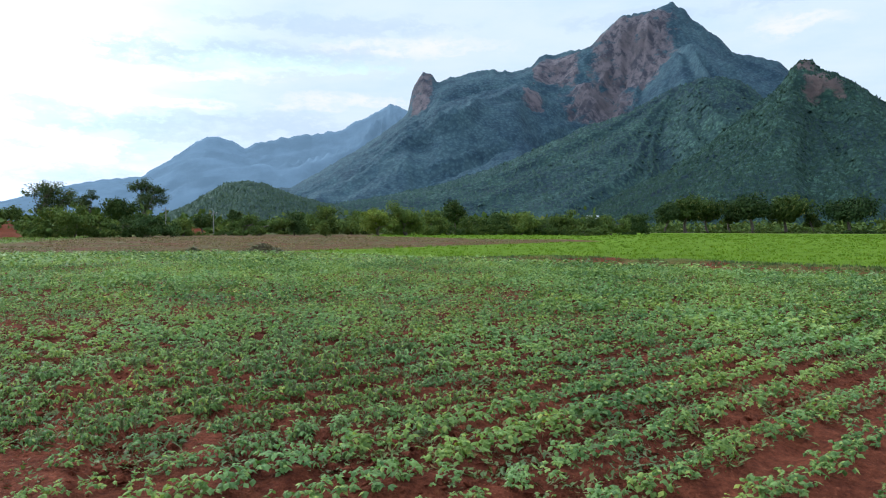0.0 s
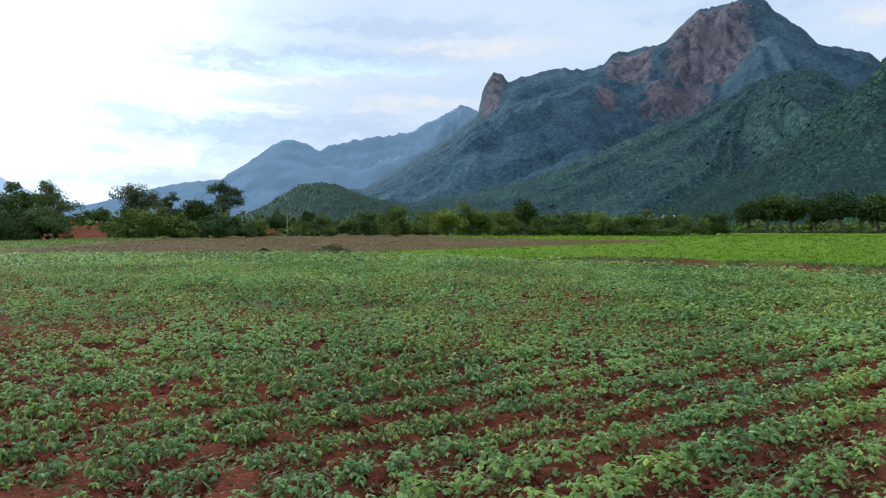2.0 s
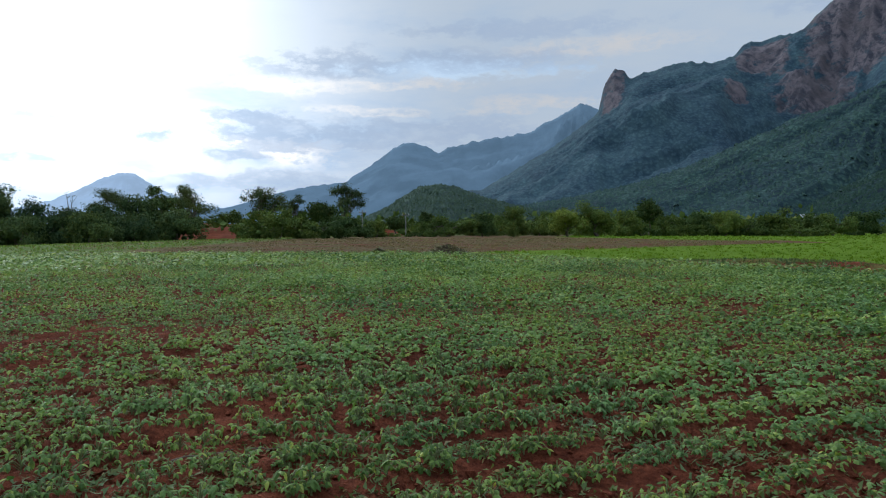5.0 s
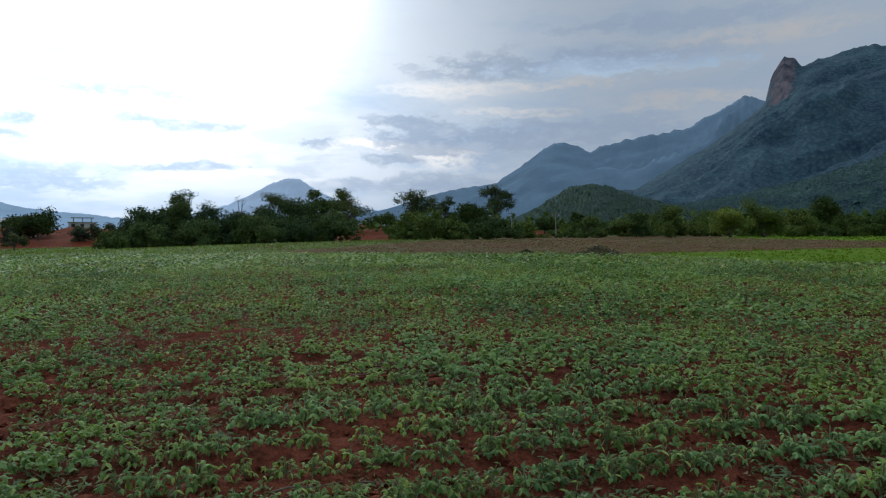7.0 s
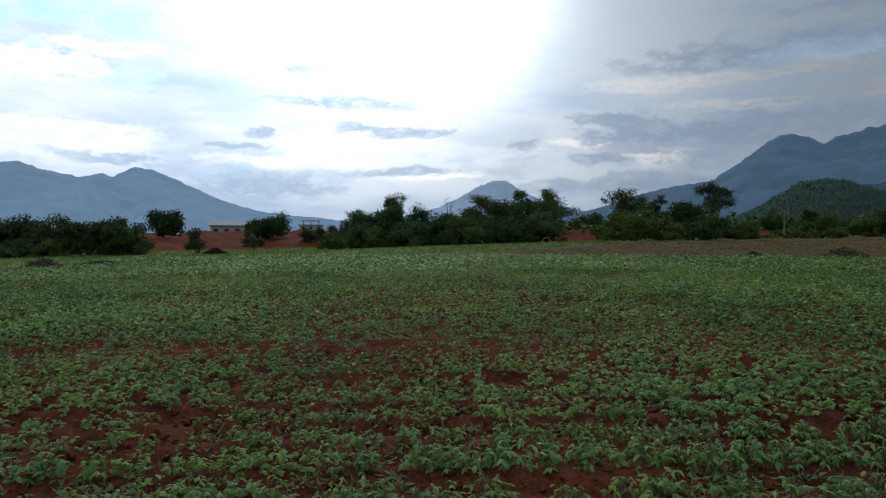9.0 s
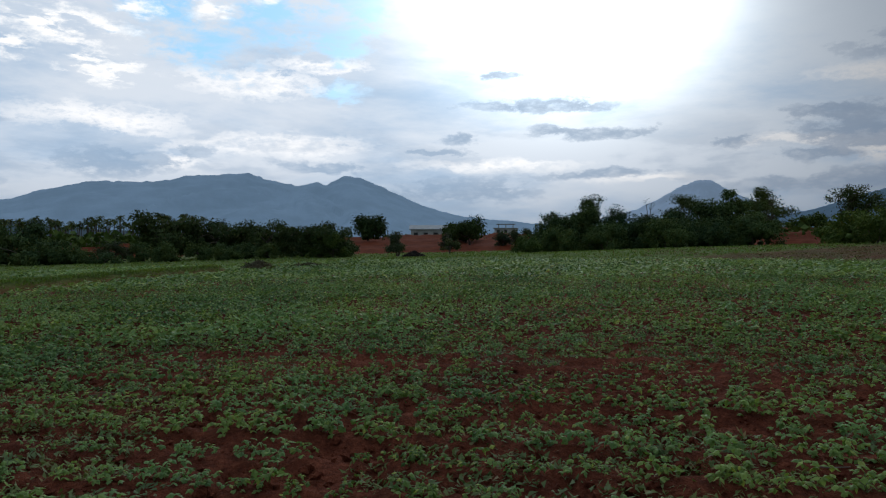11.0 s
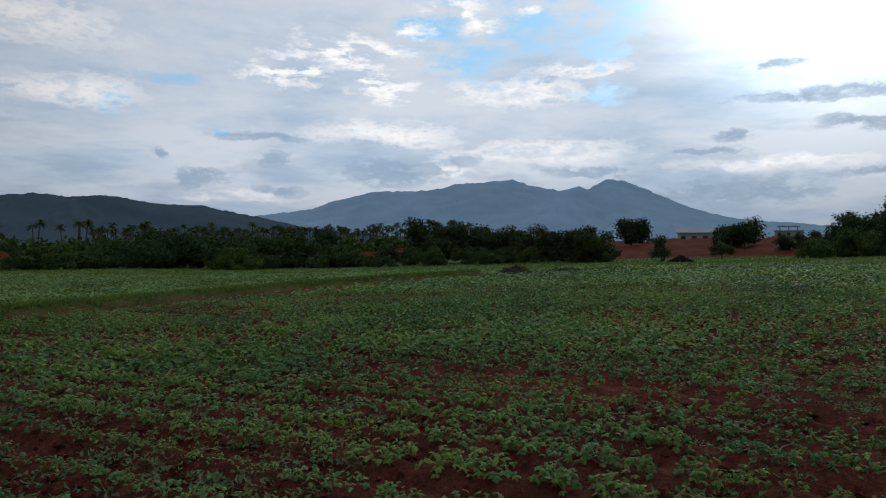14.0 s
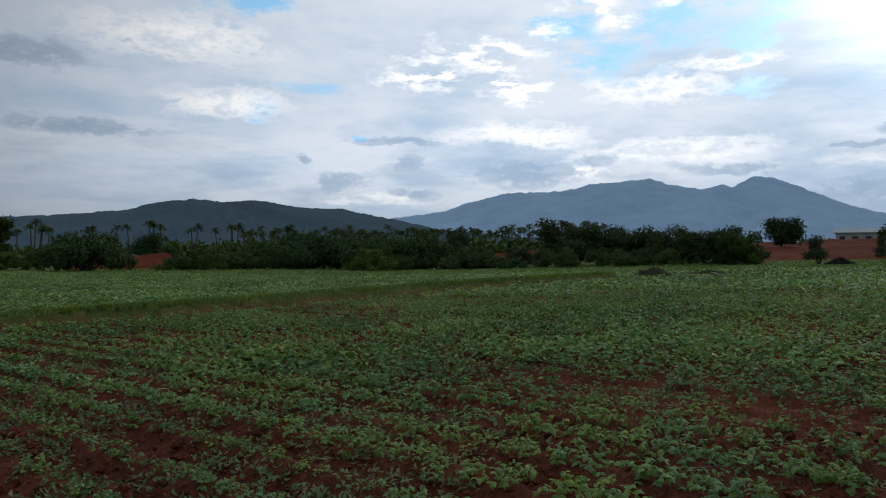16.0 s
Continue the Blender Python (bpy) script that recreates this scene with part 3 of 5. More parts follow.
# ---------------------------------------------------------------- the ground, one sheet to the horizon
def build_ground():
    cx, cy = -1.5, 2.5
    azimuths = np.concatenate([np.arange(-132, 44, 0.5), np.arange(44, 228, 2.3)])
    radii = [0.0]
    while radii[-1] < 4700:
        r = radii[-1]
        radii.append(r + (0.6 if r < 1.8 else 0.11 if r < 11 else 0.0125 * r if r < 60 else 0.06 * r))
    radii = np.array(radii[1:])
    a, r = np.meshgrid(np.radians(azimuths), radii, indexing="ij")
    x, y = cx + r * np.sin(a), cy + r * np.cos(a)
    z = ground_z(x, y)
    crop = smooth(in_crop(x, y), -0.3, 0.5) * smooth(-west_band(x, y), -0.5, 1.0)
    u = (across_rows(x, y) - ROW_SHIFT) / ROW_GAP
    fade = 1 - smooth(r, 14, 26)
    z = z + crop * fade * (0.034 * np.cos(2 * math.pi * u) + 0.05 * (fbm(x * 2.2, y * 2.2, 4, 3) - 0.5) + 0.07 * (fbm(x * 8, y * 8, 2, 8) - 0.5))
    bund = np.exp(-((in_crop(x, y) + 0.9) / 0.6) ** 2) * smooth(x, 0.0, 5.0) * smooth(r, 10, 15)
    z = z + 0.22 * bund * (0.5 + fbm(x * 0.9, y * 0.9, 3, 5))
    z = z + 0.24 * np.exp(-(west_path(x, y) / 0.45) ** 2) * (0.9 + 0.7 * fbm(x * 0.6, y * 0.6, 3, 6)) * (x < -8)
    z = z + 0.05 * (1 - crop) * (fbm(x * 0.5, y * 0.5, 3, 9) - 0.5) * (r < 70)
    wob = 1.6 * (fbm(x * 0.25, y * 0.25, 3, 21) - 0.5)
    paddy = smooth(in_paddy(x, y) + wob * 0.6, -0.2, 0.5) * (1 - smooth(r, 190, 230))
    out = 1 - smooth(in_crop(x, y) + wob, -0.4, 0.3)
    fallow = out * (1 - paddy) * (1 - smooth(-x - 17 - 0.2 * y + wob, 0, 3)) * (1 - smooth(x, -2.0, 2.0) * smooth(-y, -30.5, -29.0)) * (1 - smooth(r, 100, 125))
    west = smooth(west_band(x, y) + wob, -0.4, 0.8) * (x < -15)
    path = np.exp(-((west_path(x, y) - 0.1) / 0.42) ** 2) * smooth(-x, 8, 10) * (1 - smooth(-x, 33, 38))
    edge = np.exp(-((in_crop(x, y) + 1.1) / 0.9) ** 2) * (x > -2) * smooth(fbm(x * 1.3, y * 1.3, 3, 4), 0.36, 0.46)
    grass = np.clip(np.maximum(np.maximum(west * (1 - fallow), path), edge * 0.8), 0, 1)
    far = smooth(r, 85, 130) * (1 - paddy)
    k, m = a.shape
    i, j = np.meshgrid(np.arange(k), np.arange(m - 1), indexing="ij")
    i2 = (i + 1) % k
    f = np.stack([i * m + j, i * m + j + 1, i2 * m + j + 1, i2 * m + j], -1).reshape(-1, 4)[:, ::-1]
    v = np.stack([x, y, z], -1).reshape(-1, 3)
    centre = len(v)
    v = np.vstack([v, [(cx, cy, ground_z(cx, cy))]])
    one = np.append
    mesh = mesh_np("ground", v, f, M_GROUND, True, {"paddy": one(paddy.ravel(), 0), "fallow": one(fallow.ravel(), 0),
                                                     "grass": one(grass.ravel(), 0), "far": one(far.ravel(), 0)})
    bm = bmesh.new()
    bm.from_mesh(mesh)
    bm.verts.ensure_lookup_table()
    for q in range(k):
        face = bm.faces.new((bm.verts[centre], bm.verts[((q + 1) % k) * m], bm.verts[q * m]))
        face.smooth = True
    bm.to_mesh(mesh)
    bm.free()
    tagged(new("ground", mesh), "red loam farmland with crop, fallow strip and grassy fields", "ground", kind="structure")


build_ground()

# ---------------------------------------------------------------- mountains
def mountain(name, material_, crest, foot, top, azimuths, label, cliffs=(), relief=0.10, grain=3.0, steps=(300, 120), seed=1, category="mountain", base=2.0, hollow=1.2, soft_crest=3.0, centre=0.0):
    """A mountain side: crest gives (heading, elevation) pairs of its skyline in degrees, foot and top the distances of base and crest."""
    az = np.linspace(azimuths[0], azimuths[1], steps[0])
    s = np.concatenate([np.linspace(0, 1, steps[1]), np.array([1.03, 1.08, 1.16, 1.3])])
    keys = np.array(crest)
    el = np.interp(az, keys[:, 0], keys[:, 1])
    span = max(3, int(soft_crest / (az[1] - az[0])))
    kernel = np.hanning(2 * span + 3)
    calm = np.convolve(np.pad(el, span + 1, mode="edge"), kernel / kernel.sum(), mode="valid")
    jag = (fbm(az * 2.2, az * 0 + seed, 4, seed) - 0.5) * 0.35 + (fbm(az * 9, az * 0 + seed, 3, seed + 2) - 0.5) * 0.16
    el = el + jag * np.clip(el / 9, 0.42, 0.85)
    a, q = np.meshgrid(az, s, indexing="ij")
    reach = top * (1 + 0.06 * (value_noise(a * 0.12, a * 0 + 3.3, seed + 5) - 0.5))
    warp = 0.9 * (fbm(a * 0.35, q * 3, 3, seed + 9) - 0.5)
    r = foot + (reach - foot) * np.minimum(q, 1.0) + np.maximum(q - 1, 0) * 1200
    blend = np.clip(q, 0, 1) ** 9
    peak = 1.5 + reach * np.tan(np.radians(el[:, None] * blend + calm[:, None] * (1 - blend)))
    rise = np.clip(q, 0, 1) ** hollow
    for middle, width, q0, q1, part_ in cliffs:
        ribs = 0.05 * (fbm(a * 0.9, a * 0 + q * 1.5, 4, seed + 31, 0.6) - 0.5) + 0.05 * warp
        share = part_ * np.exp(-(np.abs(a - middle) / width) ** 3)
        rise = rise * (1 - share) + share * smooth(q + ribs, q0, q1)
    rock = np.zeros(a.shape)
    for middle, width, q0, q1, part_ in cliffs:
        ribs = 0.06 * (fbm(a * 1.1, q * 6, 4, seed + 33, 0.6) - 0.5)
        rock = np.maximum(rock, np.exp(-(np.abs(a - middle) / width) ** 4) * smooth(q + ribs, q0 - 0.04, q0 + 0.02) * (1 - smooth(q + ribs, q1, q1 + 0.04)))
    x, y = r * np.sin(np.radians(a)), r * np.cos(np.radians(a))
    cx, cy = top * math.sin(radians(centre)), top * math.cos(radians(centre))
    rho = np.hypot(x - cx, y - cy)
    phi = np.arctan2(x - cx, cy - y) + 0.16 * (fbm(x / 420, y / 420, 3, seed + 9) - 0.5) * np.clip(rho / 300, 0, 3)
    spur = 1 - np.abs(2 * value_noise(phi * 2.6 + 7, rho / 1500, seed + 11) - 1) * 2
    gully = 1 - np.abs(2 * value_noise(phi * 6.5 + 3, rho / 700, seed + 12) - 1) * 2
    gully = 0.6 * gully + 0.4 * (1 - np.abs(2 * value_noise(phi * 15, rho / 350, seed + 13) - 1) * 2)
    body = 4 * np.clip(q, 0, 1) * np.clip(1 - q, 0, 1)
    z = base + (peak - base) * (rise + relief * body * (spur - 0.35) + 0.7 * relief * body * (gully - 0.4))
    z = z + grain * np.clip(q * 8, 0, 1) * np.clip((1 - q) * 10, 0.15, 1) * (rng.random(a.shape) - 0.5)
    z = np.where(q > 1, peak - (q - 1) * 1500, np.minimum(z, peak * (0.25 + 0.75 * np.minimum(q, 1)) + 8))
    k, m = a.shape
    i, j = np.meshgrid(np.arange(k - 1), np.arange(m - 1), indexing="ij")
    f = np.stack([i * m + j, (i + 1) * m + j, (i + 1) * m + j + 1, i * m + j + 1], -1).reshape(-1, 4)
    mesh = mesh_np(name, np.stack([x, y, z], -1).reshape(-1, 3), f, material_, True, {"rock": rock.ravel()})
    return tagged(new(name, mesh), label, category, kind="structure")


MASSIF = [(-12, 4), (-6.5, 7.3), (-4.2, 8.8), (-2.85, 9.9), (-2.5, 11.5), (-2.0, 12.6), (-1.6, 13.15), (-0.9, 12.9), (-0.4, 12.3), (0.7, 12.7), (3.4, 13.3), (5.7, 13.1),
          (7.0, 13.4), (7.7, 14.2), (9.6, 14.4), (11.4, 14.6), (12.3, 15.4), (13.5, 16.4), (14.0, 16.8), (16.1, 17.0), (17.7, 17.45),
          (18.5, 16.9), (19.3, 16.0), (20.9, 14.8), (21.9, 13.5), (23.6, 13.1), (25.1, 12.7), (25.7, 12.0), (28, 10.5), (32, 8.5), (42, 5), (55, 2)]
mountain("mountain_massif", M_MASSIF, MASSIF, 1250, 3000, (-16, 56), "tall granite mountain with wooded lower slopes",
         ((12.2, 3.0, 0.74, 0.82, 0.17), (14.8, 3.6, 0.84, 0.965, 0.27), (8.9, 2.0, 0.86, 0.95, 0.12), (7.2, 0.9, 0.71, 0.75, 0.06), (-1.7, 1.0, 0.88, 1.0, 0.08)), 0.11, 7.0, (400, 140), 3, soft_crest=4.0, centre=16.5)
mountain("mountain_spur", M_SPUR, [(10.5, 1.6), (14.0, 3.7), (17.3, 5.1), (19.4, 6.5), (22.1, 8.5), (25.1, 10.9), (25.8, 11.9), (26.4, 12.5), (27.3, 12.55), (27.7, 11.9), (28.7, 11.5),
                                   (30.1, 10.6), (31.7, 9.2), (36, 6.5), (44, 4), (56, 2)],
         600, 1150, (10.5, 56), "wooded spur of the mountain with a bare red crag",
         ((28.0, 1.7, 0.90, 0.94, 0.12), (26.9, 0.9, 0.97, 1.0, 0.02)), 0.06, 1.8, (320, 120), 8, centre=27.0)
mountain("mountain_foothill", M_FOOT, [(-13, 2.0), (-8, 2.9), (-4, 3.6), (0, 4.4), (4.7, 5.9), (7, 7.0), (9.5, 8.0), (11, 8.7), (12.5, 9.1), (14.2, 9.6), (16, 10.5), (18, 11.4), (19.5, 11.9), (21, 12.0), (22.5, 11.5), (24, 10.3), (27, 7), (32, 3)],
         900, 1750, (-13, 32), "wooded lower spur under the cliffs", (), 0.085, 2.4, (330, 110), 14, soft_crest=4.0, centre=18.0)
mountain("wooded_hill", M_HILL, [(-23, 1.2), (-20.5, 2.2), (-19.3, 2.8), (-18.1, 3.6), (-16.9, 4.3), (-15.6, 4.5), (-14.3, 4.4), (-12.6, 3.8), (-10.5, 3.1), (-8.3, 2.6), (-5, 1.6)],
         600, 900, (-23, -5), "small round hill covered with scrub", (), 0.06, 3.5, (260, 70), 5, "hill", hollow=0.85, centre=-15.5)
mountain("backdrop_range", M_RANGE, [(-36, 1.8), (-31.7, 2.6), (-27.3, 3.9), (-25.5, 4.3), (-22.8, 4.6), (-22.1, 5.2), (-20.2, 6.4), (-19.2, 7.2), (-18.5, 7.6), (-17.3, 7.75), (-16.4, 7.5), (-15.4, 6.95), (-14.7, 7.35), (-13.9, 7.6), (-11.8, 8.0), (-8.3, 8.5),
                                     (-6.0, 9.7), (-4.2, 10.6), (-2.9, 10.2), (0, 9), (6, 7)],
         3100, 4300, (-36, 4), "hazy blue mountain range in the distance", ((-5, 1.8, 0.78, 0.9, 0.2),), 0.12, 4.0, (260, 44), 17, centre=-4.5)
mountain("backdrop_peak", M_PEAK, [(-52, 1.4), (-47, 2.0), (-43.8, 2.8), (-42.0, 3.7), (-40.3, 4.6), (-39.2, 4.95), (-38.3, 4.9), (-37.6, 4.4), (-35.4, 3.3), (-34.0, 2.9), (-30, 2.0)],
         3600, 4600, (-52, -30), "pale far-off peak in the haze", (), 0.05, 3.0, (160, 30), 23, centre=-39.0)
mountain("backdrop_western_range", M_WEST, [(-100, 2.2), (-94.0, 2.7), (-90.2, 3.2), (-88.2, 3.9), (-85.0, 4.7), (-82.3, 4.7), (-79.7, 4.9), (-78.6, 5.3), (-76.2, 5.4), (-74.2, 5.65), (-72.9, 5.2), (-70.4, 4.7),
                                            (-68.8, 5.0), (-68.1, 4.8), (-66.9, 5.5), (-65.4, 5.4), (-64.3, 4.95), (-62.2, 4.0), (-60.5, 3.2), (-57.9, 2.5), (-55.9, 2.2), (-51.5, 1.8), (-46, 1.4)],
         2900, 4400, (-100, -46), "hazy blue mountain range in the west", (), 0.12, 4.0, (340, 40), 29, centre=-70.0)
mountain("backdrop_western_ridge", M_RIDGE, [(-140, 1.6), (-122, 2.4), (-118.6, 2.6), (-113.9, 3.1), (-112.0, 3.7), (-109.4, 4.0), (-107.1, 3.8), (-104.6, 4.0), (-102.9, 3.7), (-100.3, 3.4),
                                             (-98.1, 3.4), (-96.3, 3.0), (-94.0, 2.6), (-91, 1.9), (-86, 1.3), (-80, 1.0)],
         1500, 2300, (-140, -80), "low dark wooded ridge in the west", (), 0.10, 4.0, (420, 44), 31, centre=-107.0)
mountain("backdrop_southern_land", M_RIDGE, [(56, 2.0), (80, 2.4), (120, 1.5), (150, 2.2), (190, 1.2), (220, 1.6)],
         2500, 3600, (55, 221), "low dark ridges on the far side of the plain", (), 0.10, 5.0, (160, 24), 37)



def hill_scrub(hill, count, tall, seed, label, leaf, steepest=0.0, keep=None):
    """Scrub and small trees all over a hill, as rough crowns on its gentler slopes."""
    dice = np.random.default_rng(seed)
    mesh = bpy.data.objects[hill].data
    co, up_ = np.empty(len(mesh.vertices) * 3, np.float32), np.empty(len(mesh.vertices) * 3, np.float32)
    mesh.vertices.foreach_get("co", co)
    mesh.vertices.foreach_get("normal", up_)
    co, up_ = co.reshape(-1, 3).astype(float), up_.reshape(-1, 3)
    good = (co[:, 2] > 4) & (np.abs(up_[:, 2]) > steepest)
    if keep is not None:
        good &= keep(np.degrees(np.arctan2(co[:, 0], co[:, 1])))
    co = co[good]
    pick = dice.integers(0, len(co) - 1, count)
    beside = np.linalg.norm(co[pick + 1] - co[pick], axis=1) < 9 * tall
    foot = co[pick] + (co[pick + 1] - co[pick]) * (dice.random(count) * beside)[:, None] + np.stack([dice.normal(0, tall * 0.35, count), np.zeros(count), np.zeros(count)], -1)
    h = tall * dice.uniform(0.45, 1.35, count) ** 1.3
    a = np.arange(5) * 1.2566
    dome = np.vstack([np.stack([np.cos(a), np.sin(a), a * 0 - 1.2], -1), [(0.0, 0.0, 0.8)]])
    sides = np.stack([np.arange(5), (np.arange(5) + 1) % 5, np.full(5, 5)], -1)
    v, f = spread(dome, sides, foot, dice.random(count) * 6.3, dice.normal(0, 0.25, count), dice.normal(0, 0.25, count), h * 0.75)
    v = v + dice.normal(0, 0.16, v.shape) * np.repeat(h, len(dome))[:, None]
    tagged(new("scrub", mesh_np("scrub", v, f, leaf, True)), label, "scrub", kind="stuff")


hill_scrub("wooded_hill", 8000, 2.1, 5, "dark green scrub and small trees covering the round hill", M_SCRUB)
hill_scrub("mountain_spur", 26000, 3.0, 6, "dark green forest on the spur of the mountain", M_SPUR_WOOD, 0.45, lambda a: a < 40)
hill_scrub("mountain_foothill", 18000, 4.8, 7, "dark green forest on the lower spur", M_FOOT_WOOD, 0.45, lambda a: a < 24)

# ---------------------------------------------------------------- trees and shrubs
#          crown base, leaf cover, clump size, clumps, trunks
HABIT = {
    "bush": (0.02, 4.4, 0.145, 76, 3), "round": (0.30, 4.8, 0.20, 46, 1), "tree": (0.03, 4.4, 0.165, 64, 2), "airy": (0.30, 1.5, 0.14, 42, 1),
    "acacia": (0.03, 4.2, 0.17, 48, 3), "sparse": (0.10, 2.0, 0.14, 26, 3), "tall": (0.05, 4.0, 0.17, 36, 2), "bare": (0.3, 0.06, 0.12, 30, 2),
}
TREE_LABEL = {
    "bush": "dense green thorn bush at the edge of the field", "round": "dark dense round-crowned tree beyond the fields",
    "tree": "dark leafy tree in the field-edge thicket", "airy": "tall thin-leaved tree with open crown behind the thicket",
    "acacia": "dark flat-topped acacia with wispy outer twigs", "sparse": "small grey-green tree with thin crown on red earth",
    "tall": "light green feathery tree in the hedge", "bare": "leafless grey tree in the thicket",
}


def tree(kind, x, y, h, w):
    """A tree or shrub: tapered trunks, limbs to every clump and a crown of many leaf sprays."""
    base, cover, clump, count, stems = HABIT[kind]
    far = math.hypot(x + 1.5, y - 2.5)
    size = 0.0019 * far + 0.045
    z0 = float(ground_z(x, y)) - 0.05
    thing = new("shrub" if kind == "bush" else "tree")
    thing.location = (x, y, z0)
    tagged(thing, TREE_LABEL[kind], "shrub" if kind == "bush" else "tree", "trees round the fields")
    if w > 1.5 * h:
        count = int(count * min(w / h / 1.2, 2.2))
    # boughs inside the crown's outline, each with a handful of leaf clumps
    boughs = max(7, count // 3)
    g = rng.random((boughs, 3))
    angle, out = g[:, 0] * 2 * math.pi, np.sqrt(g[:, 1])
    t = g[:, 2]
    if kind == "acacia":
        t = t ** 0.8
        profile = 0.85 + 0.15 * t
    elif kind in ("bush", "tree"):
        t = t ** 1.15
        profile = np.sqrt(np.clip(1 - (t * 0.95) ** 2.6, 0.05, 1))
    else:
        profile = np.sqrt(np.clip(1 - ((t - 0.42) / 0.62) ** 2, 0.05, 1))
    squash = rng.uniform(0.75, 1.1)
    small = 1.25 * clump * min(w, h * 1.2)
    reach = np.maximum(w / 2 - small * 0.55, 0.1)
    low_z, high_z = base * h + 0.35 * small, max(h - 1.25 * small, 0.4 * h)
    cz = low_z + (high_z - low_z) * t
    top_wave = 1 + 0.10 * np.sin(angle * 2 + rng.random() * 6) * t
    bough = np.stack([np.cos(angle) * out * profile * reach, np.sin(angle) * out * profile * reach * squash, cz * top_wave], -1)
    each = rng.integers(0, boughs, count)
    away = rng.normal(size=(count, 3))
    away /= np.linalg.norm(away, axis=1)[:, None]
    away[:, 2] = np.abs(away[:, 2]) * 0.8
    centres = bough[each] + away * small * rng.uniform(0.3, 1.0, count)[:, None]
    centres[:, 2] = np.clip(centres[:, 2], 0.1, h * 0.97)
    radius = 0.62 * small * rng.uniform(0.5, 1.35, count)
    # leaves
    grain = 0.55 if kind == "airy" else 0.70
    total, most = 2.7 * cover * w * h / (size * size * grain * grain), 8500 if far < 95 else 5500
    if total > most:
        grain *= math.sqrt(total / most)
    total = int(np.clip(total, 60, most))
    which = rng.choice(count, total, p=radius ** 2 / (radius ** 2).sum())
    d = np.clip(rng.normal(0, 0.52, size=(total, 3)), -0.95, 0.95)
    d[:, 2] *= 0.7 if kind in ("acacia", "airy") else 0.8
    p = centres[which] + d * radius[which][:, None]
    p[:, 2] = np.clip(p[:, 2], 0.20 * h if kind == "round" else 0.05, h * 1.02)
    outward = d + 0.8 * (centres[which] - (0, 0, 0.45 * h)) / (0.5 * max(w, h))
    outward /= np.linalg.norm(outward, axis=1)[:, None] + 1e-6
    yaw = np.arctan2(outward[:, 1], outward[:, 0]) + rng.normal(0, 0.6, total)
    facing = -(math.pi / 2 - np.arcsin(np.clip(outward[:, 2], -1, 1))) * 0.65
    v, f = spread(BLADE * (1, 1.3, 1), BLADE_F, p, yaw, facing + rng.normal(0, 0.5, total), rng.normal(0, 0.5, total), size * grain * rng.uniform(0.6, 1.5, total))
    outer = []
    if kind in ("acacia", "airy"):
        # long thin outer twigs with small leaves
        extra = 46 if kind == "acacia" else 18
        reach_ = 0.24 if kind == "acacia" else 0.14
        start = centres[rng.choice(count, extra)]
        way_out = start / (np.linalg.norm(start[:, :2], axis=1)[:, None] + 0.3)
        way_out[:, 2] = rng.uniform(-0.1, 0.25, extra)
        q = np.linspace(0.3, 1, 9)
        line = start[:, None] + way_out[:, None] * (q[None, :, None] * reach_ * h) + rng.normal(0, 0.012 * h, (extra, 9, 3))
        line[:, :, 2] = np.clip(line[:, :, 2], 0.2, h * 1.06)
        outer = [tube(np.vstack([start[q_], line[q_, 4], line[q_, 8]]), [0.006 * h, 0.004 * h, 0.002 * h], 3) for q_ in range(extra)]
        line = np.repeat(line.reshape(-1, 3), 2, 0) + rng.normal(0, 0.012 * h, (extra * 18, 3))
        m = len(line)
        v2, f2 = spread(BLADE, BLADE_F, line, rng.random(m) * 6.3, rng.normal(0, 0.5, m), rng.normal(0, 0.6, m), size * rng.uniform(0.35, 0.7, m))
        v, f = joined([(v, f), (v2, f2)] + [(a_, np.concatenate([b_[:, :3], b_[:, [0, 2, 3]]]) if b_.shape[1] == 4 else b_) for a_, b_ in outer])
    if kind in ("bush", "round", "tree", "acacia", "tall"):
        inner = bough * (0.85, 0.85, 0.90) + (0, 0, -0.02 * h)
        lumps = spread(LUMP * (1, 1, 0.8), LUMP_F, inner, rng.random(boughs) * 6.3, rng.normal(0, 0.5, boughs), rng.normal(0, 0.5, boughs), small * rng.uniform(0.28, 0.46, boughs))
        v, f = joined([(v, f), lumps])
    part("crown", mesh_np("crown", v, f, M_LEAF[kind]), thing)
    # trunks and limbs
    pieces = []
    thick = {"bush": 0.022, "airy": 0.024}.get(kind, 0.032) * h
    forks = []
    for k in range(stems):
        a = rng.random() * 6.3
        foot = np.array([math.cos(a), math.sin(a), 0]) * (0.0 if stems == 1 else 0.02 * h)
        lean = np.array([math.cos(a), math.sin(a), 0]) * 0.08 * w
        fork = foot + lean + np.array([0, 0, h * rng.uniform(0.24, 0.42)])
        q = np.linspace(0, 1, 6)[:, None]
        line = foot + (fork - foot) * q + np.sin(q * 3.1) * rng.normal(0, 0.03 * h, 3) * (1, 1, 0)
        line[0, 2] = -0.1
        pieces.append(tube(line, thick * np.linspace(1.25, 0.75, 6)))
        forks.append(fork)
    forks = np.array(forks)
    for c in centres if kind in ("bare", "sparse") else bough if kind == "airy" else bough[:9]:
        fork = forks[np.argmin(np.linalg.norm(forks - c, axis=1))]
        q = np.linspace(0, 1, 6)[:, None]
        bend = rng.normal(0, 0.05 * h, 3)
        line = fork + (c - fork) * q + np.sin(q * math.pi) * bend + np.array([0, 0, 0.04 * h]) * np.sin(q * math.pi)
        pieces.append(tube(line, thick * np.linspace(0.5, 0.08, 6), 4))
